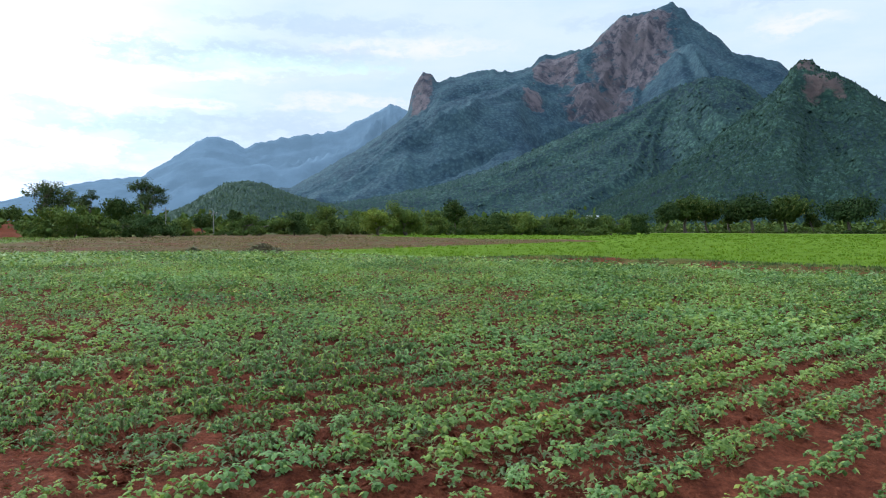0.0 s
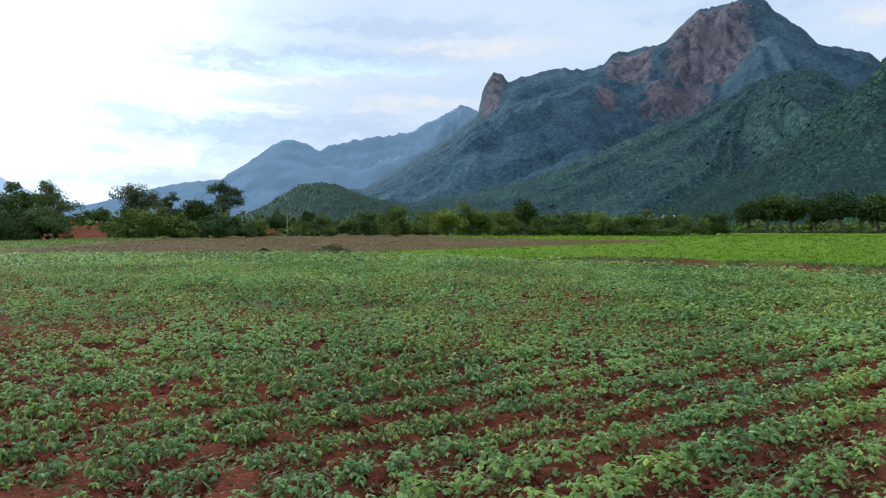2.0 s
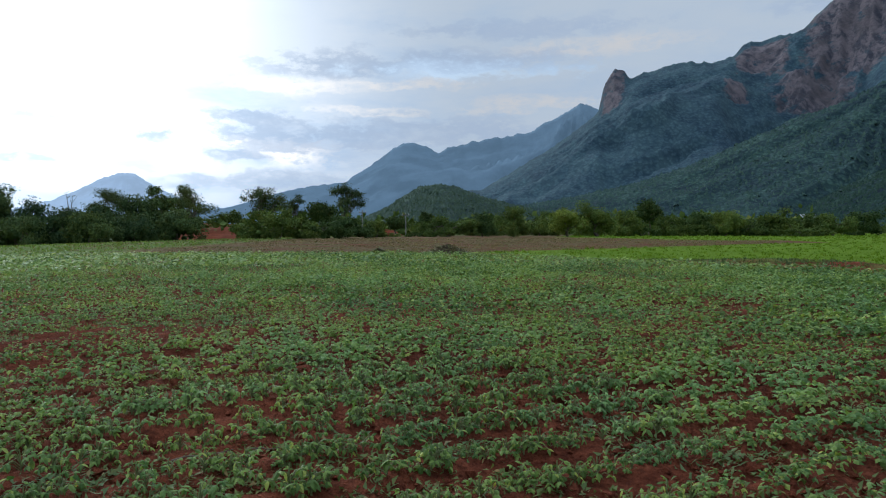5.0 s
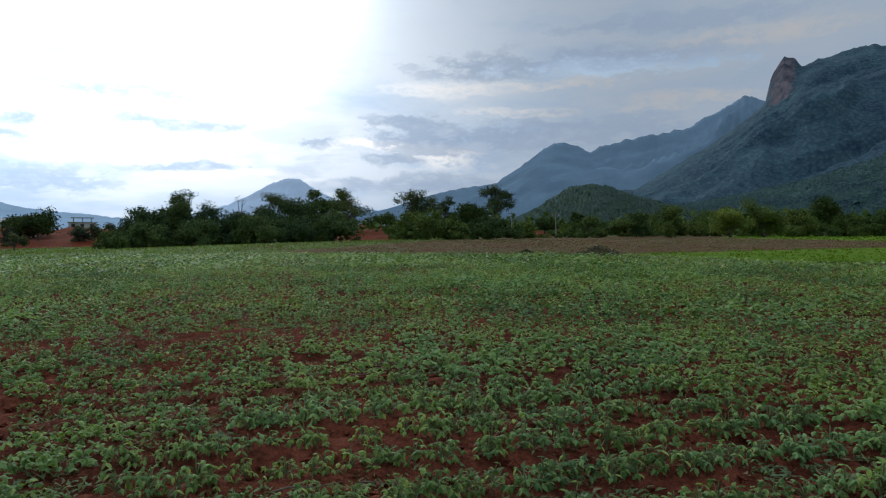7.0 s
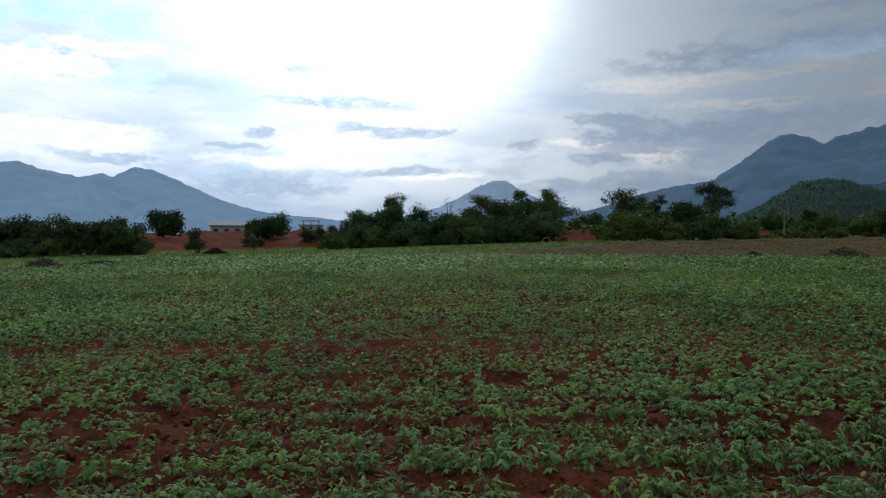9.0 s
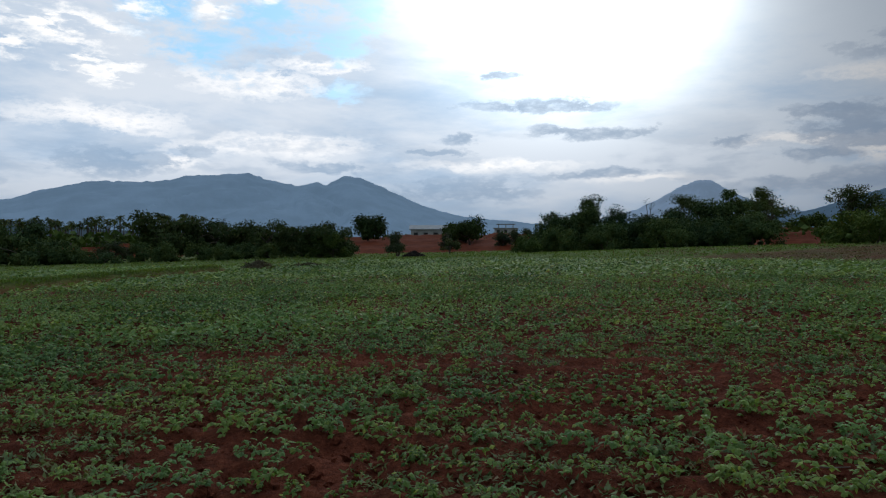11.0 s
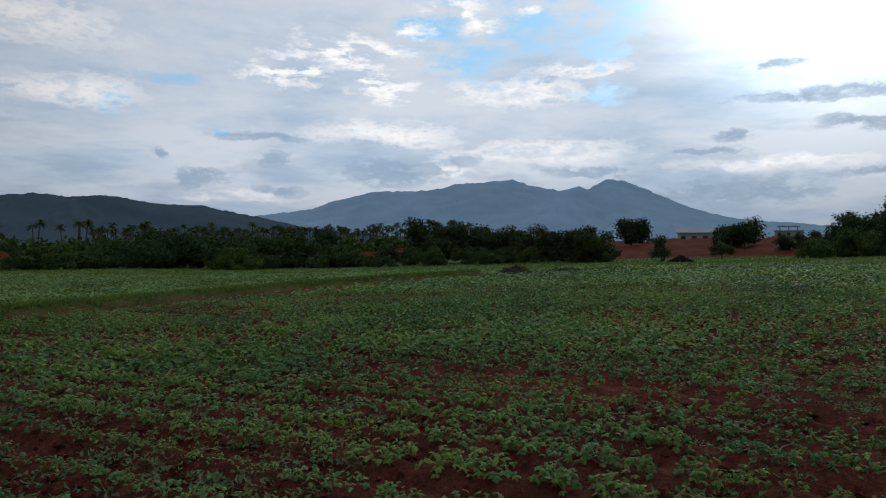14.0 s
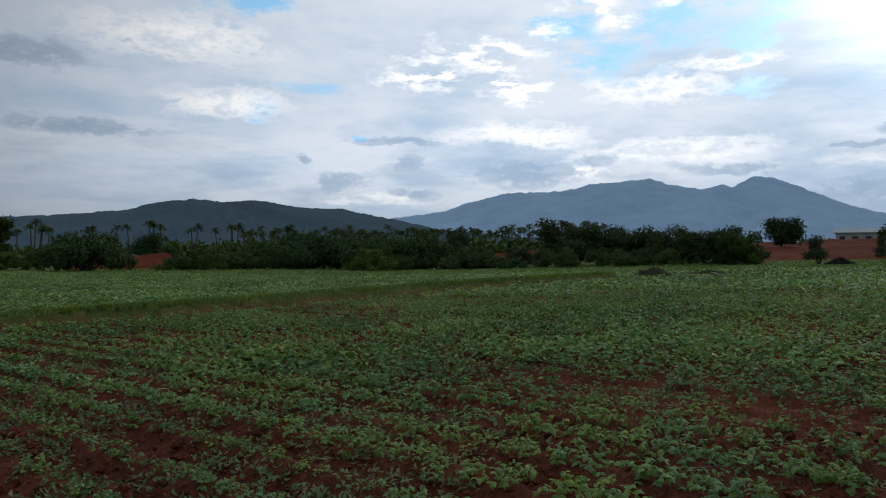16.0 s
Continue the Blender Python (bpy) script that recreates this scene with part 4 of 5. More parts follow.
        for _ in range(3 if kind in ("airy", "bare", "sparse") else 1):
            tip = c + rng.normal(0, 0.055 * h if kind in ("airy", "bare", "sparse") else 0.03 * h, 3)
            start = line[3 + int(rng.integers(0, 3))]
            mid = (start + tip) / 2 + rng.normal(0, 0.02 * h, 3)
            pieces.append(tube(np.array([start, mid, tip]), thick * np.array([0.16, 0.1, 0.04]), 3))
    quads = [(pv, pf) for pv, pf in pieces]
    v, f = joined(quads)
    part("trunk", mesh_np("trunk", v, f, M_BARK, True), thing)
    return thing


# kind, x, y, height, width of each
HEDGE_NORTH = [
    ("bush", -34.4, 66.6, 3.3, 7.4), ("bush", -28.5, 68.3, 2.6, 5.9), ("airy", -66.3, 121.0, 9.2, 8.6), ("airy", -61.9, 125.6, 7.0, 3.8), ("round", -43.0, 95.8, 4.9, 4.5),
    ("airy", -53.8, 129.3, 9.3, 7.1), ("bush", -28.1, 77.0, 2.0, 2.7), ("round", -34.8, 104.3, 3.0, 3.5), ("round", -34.2, 117.1, 3.9, 2.1), ("tall", -21.2, 82.3, 3.1, 5.5),
    ("bush", -17.4, 84.2, 3.0, 3.4), ("bush", -13.0, 78.9, 3.7, 3.4), ("bush", -12.7, 99.2, 3.3, 3.7), ("tall", -7.7, 85.7, 3.6, 4.1), ("tall", -4.4, 87.9, 4.6, 4.3),
    ("bush", -1.3, 96.0, 3.4, 3.4), ("round", 1.8, 112.0, 5.0, 4.2),
]
HEDGE_EAST = [
    ("bush", 4.3, 99.9, 3.6, 3.7), ("bush", 7.7, 101.7, 3.4, 4.0), ("tall", 11.0, 101.4, 3.6, 4.2), ("bush", 14.4, 103.0, 2.9, 4.2), ("bush", 18.1, 104.4, 4.1, 4.7),
    ("bush", 21.5, 105.8, 3.2, 3.5), ("tall", 25.6, 109.0, 3.4, 5.3), ("bush", 31.3, 115.9, 3.7, 4.8), ("round", 60.7, 195.8, 8.1, 7.7), ("round", 66.8, 197.0, 10.7, 8.9),
    ("round", 74.7, 201.6, 9.3, 9.1), ("round", 82.0, 204.1, 8.8, 8.1), ("round", 83.5, 192.7, 10.9, 10.0), ("round", 92.7, 192.9, 10.5, 11.6), ("round", 98.2, 190.1, 5.4, 4.1),
    ("round", 104.8, 184.3, 10.1, 12.5), ("round", 116.4, 180.7, 6.2, 11.4),
]
THICKET = [
    ("tree", -59.9, 53.2, 4.4, 3.4), ("tree", -61.2, 57.8, 4.3, 3.4), ("tree", -58.8, 57.4, 5.6, 3.2), ("bare", -62.0, 68.7, 5.4, 3.6), ("tree", -56.1, 58.8, 4.7, 3.4),
    ("tree", -52.1, 58.5, 3.7, 3.2), ("tree", -52.6, 63.5, 4.3, 4.0), ("tree", -51.2, 67.1, 4.9, 3.6), ("tree", -50.8, 70.0, 6.0, 2.6), ("tree", -43.6, 63.1, 3.5, 3.2),
    ("tree", -56.5, 50.0, 3.0, 3.2), ("tree", -53.0, 53.5, 2.9, 3.2), ("tree", -48.6, 57.0, 2.8, 3.2), ("tree", -46.2, 60.4, 3.1, 3.0), ("bush", -45.1, 64.6, 3.0, 3.2),
    ("airy", -59.9, 73.0, 5.9, 5.0), ("airy", -52.7, 78.5, 5.8, 3.9), ("round", -92.1, 63.5, 4.4, 4.9), ("sparse", -85.3, 55.5, 3.0, 2.6), ("sparse", -71.2, 58.4, 2.6, 2.6),
    ("sparse", -65.2, 56.2, 2.0, 2.6), ("round", -128.0, 82.5, 4.4, 3.4), ("airy", -75.4, 110.5, 8.3, 7.6), ("bush", -79.5, 130.5, 5.9, 7.3),
    ("round", -102.7, 69.6, 4.5, 7.5), ("sparse", -84.6, 65.9, 2.4, 4.6), ("bush", -52.5, 43.6, 1.5, 3.1), ("sparse", -66.3, 37.9, 2.3, 2.8), ("round", -119.1, 59.7, 5.7, 6.6),
    ("sparse", -70.5, 46.7, 1.6, 2.4), ("sparse", -83.5, 63.2, 2.4, 3.0),
]
HEDGE_WEST = [
    ("acacia", -89.7, 19.9, 5.0, 7.9), ("acacia", -86.5, 25.6, 4.4, 7.2), ("acacia", -83.2, 29.8, 4.1, 7.0), ("acacia", -73.9, 32.3, 3.4, 7.4), ("sparse", -86.5, 13.9, 3.1, 3.8),
    ("tree", -152.9, 7.9, 6.6, 4.4), ("tree", -84.9, 7.5, 2.5, 4.9), ("tree", -84.9, 2.2, 4.0, 6.5), ("tree", -82.5, -4.0, 4.2, 7.0), ("tree", -81.5, -10.1, 4.4, 7.2),
    ("bush", -84.3, -15.8, 3.9, 4.5), ("bush", -78.8, -20.6, 2.6, 9.3), ("tree", -78.0, -32.8, 4.6, 7.5), ("bush", -85.4, -42.1, 2.7, 3.6), ("bush", -87.9, -47.7, 2.6, 6.1),
    ("round", -113.1, -64.1, 7.1, 4.8), ("tree", -132.6, -47.8, 6.3, 5.1), ("bush", -74.5, -2.6, 2.2, 5.5), ("bush", -70.9, 32.7, 2.5, 3.8),
]
for kind_, x_, y_, tall_, wide_ in HEDGE_NORTH + HEDGE_EAST + THICKET + HEDGE_WEST:
    tree(kind_, x_, y_, tall_ * (1.12 if kind_ in ("airy", "acacia", "round") else 1.05) + float(west_dip(x_, y_)), wide_ * (1.6 if kind_ == "tree" else 1.05 if kind_ == "round" else 1.22))
# undergrowth that closes the foot of the hedges: heading from, to, distance, count, height
for lo, hi, far_, count, tall_ in ((-50, -36, 78, 8, 1.9), (-93, -64.5, 80, 15, 2.0), (-110, -93, 82, 6, 2.0), (-15, 15, 96, 14, 1.7), (15, 33, 205, 5, 1.3), (-26, -15, 84, 4, 0.8)):
    for k in range(count):
        az_ = radians(lo + (hi - lo) * (k + rng.uniform(0.2, 0.8)) / count)
        d_ = far_ * rng.uniform(0.97, 1.06)
        wide_ = far_ * radians(hi - lo) / count * rng.uniform(1.1, 1.7)
        tree("bush" if lo > -34 else "tree", d_ * math.sin(az_) - 1.5, d_ * math.cos(az_) + 2.5, tall_ * rng.uniform(0.7, 1.2), wide_)


# ---------------------------------------------------------------- coconut palms in the west
def palm(h):
    """A coconut palm: leaning ringed trunk and drooping fronds."""
    thing = new("coconut_palm")
    tagged(thing, "tall coconut palm in the grove beyond the fields", "palm tree", "coconut grove")
    q = np.linspace(0, 1, 9)
    line = np.stack([0.06 * h * q ** 2, 0.03 * h * np.sin(q * 2), h * 0.86 * q - 0.1], -1)
    v, f = tube(line, 0.16 * (1 - 0.45 * q) * (1 + 0.05 * (np.arange(9) % 2)), 6)
    part("trunk", mesh_np("trunk", v, f, M_BARK, True), thing)
    pieces = []
    for k in range(17):
        yaw, lift = k * 2.4, rng.uniform(-0.3, 1.3)
        length = rng.uniform(1.05, 1.5)
        t = np.linspace(0, 1, 7)
        out = length * t * (0.9 - 0.25 * t * max(lift, 0))
        z = length * (lift * t - (0.35 + 0.50 * max(lift, 0)) * t * t)
        rib = np.stack([out * math.cos(yaw), out * math.sin(yaw), z], -1) + line[-1]
        cross = np.array([-math.sin(yaw), math.cos(yaw), 0])
        for sgn in (-1, 1):
            for j in range(6):
                wide = 0.36 * math.sin(math.pi * (0.15 + 0.8 * t[j]))
                tip = (rib[j] + rib[j + 1]) / 2 + cross * sgn * wide + np.array([0, 0, -0.12]) + (rib[j + 1] - rib[j]) * 0.5
                pieces.append((np.array([rib[j], rib[j + 1], tip]), np.array([[0, 1, 2]])))
    v, f = joined(pieces)
    part("crown", mesh_np("crown", v, f, M_LEAF["palm"]), thing)
    return thing


def build_palms():
    first = None
    spots = []
    for k in range(270):
        az = radians(rng.uniform(-106, -76)) if k < 245 else radians(rng.uniform(-123, -104))
        d = rng.uniform(150, 235) if k < 245 else rng.uniform(150, 190)
        spots.append((d * math.sin(az) - 2.5, d * math.cos(az) + 4.5))
    kinds = []
    for k, (x, y) in enumerate(spots):
        h = rng.uniform(6.6, 8.9) if k < 245 else rng.uniform(7.6, 9.8)
        m = pose(x, y, float(ground_z(x, y)), 0, 0, rng.uniform(0, 360)) @ Matrix.Scale(h / 7.5, 4)
        if len(kinds) < 4:
            kinds.append(palm(7.5))
            kinds[-1].matrix_basis = m
        else:
            source = kinds[k % 4]
            twin = copy_thing(source, pose(0, 0, 0))
            twin.matrix_basis = m


build_palms()


# ---------------------------------------------------------------- far woods on the plain
def build_woods():
    v_all, f_all, base = [], [], 0
    for lo, hi, near, deep, count, tall in ((-110, -74, 150, 420, 900, 5.2), (-128, -110, 230, 420, 250, 5.0), (-74, -34, 170, 420, 260, 3.4), (-34, 12, 125, 520, 900, 4.6), (12, 48, 225, 620, 420, 5.0)):
        az = np.radians(rng.uniform(lo, hi, count))
        d = near + (deep - near) * rng.random(count) ** 1.4
        x, y = d * np.sin(az), d * np.cos(az)
        h = tall * rng.uniform(0.55, 1.1, count) * (1 + 0.15 * (d > 300))
        m = 32
        g = rng.normal(size=(count, m, 3))
        g /= np.linalg.norm(g, axis=2)[:, :, None]
        g[:, :, 2] = np.abs(g[:, :, 2])
        p = g * np.stack([h * 0.62, h * 0.62, h * 0.92], -1)[:, None] * rng.uniform(0.45, 1.0, (count, m, 1))
        p += np.stack([x, y, ground_z(x, y)], -1)[:, None]
        p = p.reshape(-1, 3)
        k = len(p)
        v, f = spread(SPRAY, SPRAY_F, p, rng.random(k) * 6.3, rng.normal(0.2, 0.6, k), rng.normal(0, 0.9, k),
                      np.repeat(h * 0.27, m) * rng.uniform(0.6, 1.4, k))
        v_all.append(v)
        f_all.append(f + base)
        base += len(v)
    tagged(new("far_woods", mesh_np("far_woods", np.concatenate(v_all), np.concatenate(f_all), M_LEAF["bush"])),
           "scattered green woods across the plain below the mountains", "woods", kind="stuff")


build_woods()


# ---------------------------------------------------------------- the bean crop
def bean_plant(stalk_count, lod):
    """One bean plant: drooping trifoliate leaves on thin stalks. lod 2 is a near plant, 0 a far one. Returns leaves and stalks as arrays."""
    yaw = np.arange(stalk_count) * 2.4 + rng.normal(0, 0.4, stalk_count)
    t = (np.arange(stalk_count) + 0.5) / stalk_count
    out = 0.074 * np.sqrt(1 - 0.8 * t) * rng.uniform(0.65, 1.25, stalk_count)
    height = 0.030 + 0.078 * t ** 0.8 + rng.normal(0, 0.014, stalk_count)
    tips = np.stack([np.cos(yaw) * out, np.sin(yaw) * out, height], -1)
    fan = np.array([0.0, 1.45, -1.45]) if lod > 0 else np.array([0.0])
    p = np.repeat(tips, len(fan), 0)
    young = np.repeat(t, len(fan))
    y2 = (yaw[:, None] + fan[None]).ravel() + rng.normal(0, 0.25, len(p))
    pitch = -0.10 + rng.normal(0, 0.38, len(p)) - 0.40 * (1 - young)
    size = rng.uniform(0.025, 0.046, len(p)) * (1 - 0.35 * young ** 3) * (1 if lod > 0.5 else 1.65 if lod > 0 else 2.5)
    shape, faces = (LEAF, LEAF_F) if lod > 1 else (FOLD, FOLD_F) if lod > 0.5 else (SPRAY * (0.95, 0.85, 2.2), SPRAY_F) if lod > 0 else (BLADE * (1, 1.35, 1), BLADE_F)
    foliage = spread(shape, faces, p, y2, pitch, rng.normal(0, 0.28, len(p)), size)
    stalks = []
    if lod > 1:
        stalks.append(tube([(0, 0, -0.02), (0.003, 0.002, 0.06), (0.0, 0.004, 0.12)], [0.005, 0.004, 0.003], 5))
        for q in tips:
            root = np.array([0, 0, max(0.02, q[2] * 0.5)])
            stalks.append(tube([root, (root + q) / 2 + (0, 0, 0.018), q], [0.0028, 0.0022, 0.0016], 3))
    return foliage, joined(stalks) if stalks else None


def crop_spots():
    """Where the plants stand: x, y, size, row by row."""
    u, v = np.meshgrid(np.arange(-110, 44) * ROW_GAP + ROW_SHIFT, np.arange(-72, 46, 0.100), indexing="ij")
    u, v = u.ravel(), v.ravel()
    row = np.round((u - ROW_SHIFT) / ROW_GAP)
    rowwise = 0.65 * value_noise(row * 7.37, v * 0.16, 45) + 0.35 * value_noise(row * 3.91, v * 0.7, 46)
    stray = rng.random(len(u)) < 0.05
    u = u + rng.normal(0, 0.030, len(u)) + stray * rng.normal(0, 0.16, len(u))
    v = v + rng.normal(0, 0.06, len(v))
    u = u + row_curve(v)
    c, s = math.cos(ROW_AZ), math.sin(ROW_AZ)
    x, y = u * c + v * s, -u * s + v * c
    vigour = fbm(x * 0.30, y * 0.30, 3, 41)
    patchy = fbm(x * 1.1, y * 1.1, 2, 43)
    strong = np.exp(-((x + 0.2) / 2.6) ** 2 - ((y - 8.6) / 1.3) ** 2) + 0.8 * smooth(x, 0.5, 3.0)
    weak = np.exp(-((x + 4.4) / 2.6) ** 2 - ((y - 7.6) / 1.9) ** 2)
    bare = np.exp(-((x + 31) / 6.0) ** 2 - ((y - 0.8) / 5.0) ** 2) * (west_path(x, y) < 0)
    off = np.hypot(x + 1.5, y - 2.5)
    chance = 0.95 + 0.35 * (vigour - 0.5) + 0.5 * (patchy - 0.47) + 0.30 * strong - 0.26 * weak - 0.75 * bare + 0.6 * (rowwise - 0.5) + 0.25 * smooth(off, 7, 14)
    size = np.clip(0.98 + 0.9 * (vigour - 0.5) + 0.20 * strong - 0.25 * weak + 0.75 * (rowwise - 0.5) + rng.normal(0, 0.16, len(x)), 0.5, 1.5)
    path = (west_path(x, y) < -0.65) | (west_path(x, y) > 0.75)
    keep = (rng.random(len(x)) < chance) & (in_crop(x, y) > 0.35) & (west_band(x, y) < -0.2) & (path | (x > -8))
    # distance from the line that the drone flies
    along = np.clip((-3.0 * x + 5.0 * y) / 34.0, 0, 1)
    far = np.hypot(x + 3.0 * along, y - 5.0 * along)
    az = np.degrees(np.arctan2(x + 1.5, y - 2.0))
    keep &= ((far < 48) | (far < 84) & (az < -82)) & (((az > -130) & (az < 54)) | (far < 9))
    ahead = np.zeros(len(x), bool)
    for x0, y0, heading_ in ((0, 0, 0), (-0.1, 1.2, -14), (-0.4, 2.8, -27), (-1.4, 4.2, -55), (-3.0, 5.0, -90)):
        turn = np.degrees(np.arctan2(x - x0, y - y0)) - heading_
        ahead |= np.abs((turn + 180) % 360 - 180) < 43
    far = np.where(ahead, far, far + 12)        # plain plants behind the drone
    return x[keep], y[keep], size[keep], far[keep]


def build_crop():
    x, y, size, far = crop_spots()
    z = ground_z(x, y) + 0.02 * (1 - smooth(far, 14, 26))
    # single plants: the stretch of rows in front of the drone's way
    order = np.argsort(np.hypot(x + 1.9, y - 6.6))
    single = order[:280]
    rest = np.ones(len(x), bool)
    rest[single] = False
    kinds = []
    for k in range(10):
        foliage, stalks = bean_plant(int(rng.integers(13, 17)), 2)
        kinds.append((mesh_np("foliage", *foliage, M_BEAN), mesh_np("stem", *stalks, M_STEM, True)))
    for k, i in enumerate(single):
        thing = new("bean_plant")
        thing.matrix_basis = pose(x[i], y[i], z[i] - 0.01, rng.normal(0, 4), rng.normal(0, 4), rng.uniform(0, 360)) @ Matrix.Scale(size[i] * 0.98, 4)
        tagged(thing, "young green bean plant with drooping leaves in red soil", "crop plant", "bean plants in rows")
        foliage, stem = kinds[k % 10]
        part("foliage", foliage, thing)
        part("stem", stem, thing)
    pieces = []
    for lo, hi, leaves, detail, grow in ((0, 4.5, 14, 1, 1.0), (4.5, 8, 12, 1, 1.0), (8, 19, 8, 0.3, 1.08), (19, 48, 9, 0, 1.3), (48, 90, 6, 0, 1.4)):
        shapes = [bean_plant(leaves, detail)[0] for _ in range(8)]
        here = np.where(rest & (far >= lo) & (far < hi))[0]
        here = here[rng.random(len(here)) < (0.8 if lo > 15 else 1.0)]
        for k in range(8):
            w = here[k::8]
            if len(w) == 0:
                continue
            sv, sf = shapes[k]
            zero = np.zeros(len(w))
            pv, pf = spread(sv, sf, np.stack([x[w], y[w], z[w] - 0.01], -1), rng.random(len(w)) * 6.3, zero + rng.normal(0, 0.06, len(w)), zero, size[w] * grow)
            pieces.append((pv, pf))
    v, f = joined(pieces)
    tagged(new("bean_crop", mesh_np("bean_crop", v, f, M_BEAN)), "rows of young green bean plants across the red field", "crop", kind="stuff")


build_crop()


def tufts(name, label, spots, height, blades, material_, lean=0.5, wide=0.02):
    """Grass: bent blades in tufts, all one mesh."""
    count = len(spots)
    p = np.repeat(spots, blades, 0)
    k = len(p)
    p = p + np.stack([rng.normal(0, 0.07, k), rng.normal(0, 0.07, k), np.zeros(k)], -1)
    h = np.repeat(height, blades) * rng.uniform(0.55, 1.15, k)
    yaw, tilt = rng.random(k) * 6.3, np.abs(rng.normal(0, lean, k))
    out = np.stack([np.cos(yaw), np.sin(yaw), np.zeros(k)], -1)
    cross = np.stack([-np.sin(yaw), np.cos(yaw), np.zeros(k)], -1)
    w = np.repeat(wide, blades) if np.ndim(wide) else np.full(k, wide)
    mid = p + out * (h * tilt * 0.35)[:, None] + np.array([0, 0, 1.0]) * (h * 0.6)[:, None]
    tip = p + out * (h * tilt)[:, None] + np.array([0, 0, 1.0]) * (h * (1.0 - 0.3 * tilt))[:, None]
    v = np.stack([p - cross * w[:, None], p + cross * w[:, None], mid + cross * w[:, None] * 0.7, mid - cross * w[:, None] * 0.7, tip], 1).reshape(-1, 3)
    b = np.arange(k)[:, None] * 5
    f = np.concatenate([np.stack([b[:, 0], b[:, 0] + 1, b[:, 0] + 2], -1), np.stack([b[:, 0], b[:, 0] + 2, b[:, 0] + 3], -1), np.stack([b[:, 0] + 3, b[:, 0] + 2, b[:, 0] + 4], -1)])
    return tagged(new(name, mesh_np(name, v, f, material_)), label, "grass", kind="stuff")


def scatter(count, az, near, deep, power=1.0):
    a = np.radians(rng.uniform(az[0], az[1], count))
    d = near + (deep - near) * rng.random(count) ** power
    return d * np.sin(a) - 1.0, d * np.cos(a) + 2.0, d


def build_grass():
    x, y, d = scatter(11000, (-16, 46), 16, 150, 1.2)
    ok = in_paddy(x, y) > 0.1
    x, y, d = x[ok], y[ok], d[ok]
    tufts("young_paddy", "bright green young grain crop in the next field", np.stack([x, y, ground_z(x, y)], -1),
          np.clip(0.09 + 0.10 * (fbm(x * 0.4, y * 0.4, 3, 51) - 0.5), 0.06, 0.24), 5, M_PADDY, 0.9, 0.007 + 0.0006 * d)
    x, y, d = scatter(26000, (2, 46), 15, 34, 1.0)
    ok = (in_crop(x, y) < -0.35) & (in_paddy(x, y) < 0.15) & (fbm(x * 1.1, y * 1.1, 3, 57) > 0.34)
    x, y, d = x[ok], y[ok], d[ok]
    rise = 0.2 * np.exp(-((in_crop(x, y) + 0.9) / 0.6) ** 2) * smooth(x, 0.0, 5.0)
    tufts("bund_grass", "dull green and brown grass on the bund between the fields", np.stack([x, y, ground_z(x, y) + rise], -1),
          np.full(len(x), 0.10), 3, M_BUND, 0.8, 0.006 + 0.0004 * d)
    x, y, d = scatter(11000, (-132, -25), 16, 95, 1.0)
    leg = rng.integers(0, len(PATH_LINE) - 1, 2600)
    line = np.array(PATH_LINE)
    along = rng.random((2600, 1))
    px, py = (line[leg] + (line[leg + 1] - line[leg]) * along + rng.normal(0, 0.17, (2600, 2))).T
    x, y, d = np.append(x, px), np.append(y, py), np.append(d, np.hypot(px + 3, py - 5))
    ok = (west_band(x, y) > -0.3) | (np.abs(west_path(x, y)) < 0.9)
    ok &= ~((in_crop(x, y) < 0) & (x > -18.5 - 0.2 * y))
    x, y, d = x[ok], y[ok], d[ok]
    bund = 0.28 * np.exp(-(west_path(x, y) / 0.45) ** 2)
    tufts("rough_grass", "low rough green grass along the field edge", np.stack([x, y, ground_z(x, y) + bund], -1),
          np.where(np.abs(west_path(x, y)) < 0.9, 0.09, 0.13), 4, M_ROUGH, 0.7, 0.006 + 0.0006 * d)
    x, y, d = scatter(12000, (-42, 10), 29, 72, 1.0)
    ok = (in_crop(x, y) < -0.2) & (in_paddy(x, y) < 0)
    x, y, d = x[ok], y[ok], d[ok]
    ok = fbm(x * 0.5, y * 0.5, 3, 61) > 0.42
    x, y, d = x[ok], y[ok], d[ok]
    tufts("dry_grass", "dry brown stubble and weeds on the fallow strip", np.stack([x, y, ground_z(x, y)], -1),
          np.full(len(x), 0.06), 3, M_DRY, 1.6, 0.005 + 0.0006 * d)
    # small weeds between the rows
    x, y, d = scatter(24000, (-128, 50), 2.2, 12, 0.75)
    ok = fbm(x * 0.9, y * 0.9, 3, 71) > 0.43
    x, y, d = x[ok], y[ok], d[ok]
    k = len(x)
    each = 7
    p = np.repeat(np.stack([x, y, ground_z(x, y) + 0.012], -1), each, 0) + rng.normal(0, 0.03, (k * each, 3)) * (1, 1, 0.2)
    m = len(p)
    v, f = spread(BLADE * (1, 0.8, 1), BLADE_F, p, rng.random(m) * 6.3, rng.normal(0.45, 0.35, m), rng.normal(0, 0.3, m), rng.uniform(0.022, 0.065, m))
    tagged(new("weeds", mesh_np("weeds", v, f, M_WEED)), "small grey-green weeds between the crop rows", "weeds", kind="stuff")


build_grass()


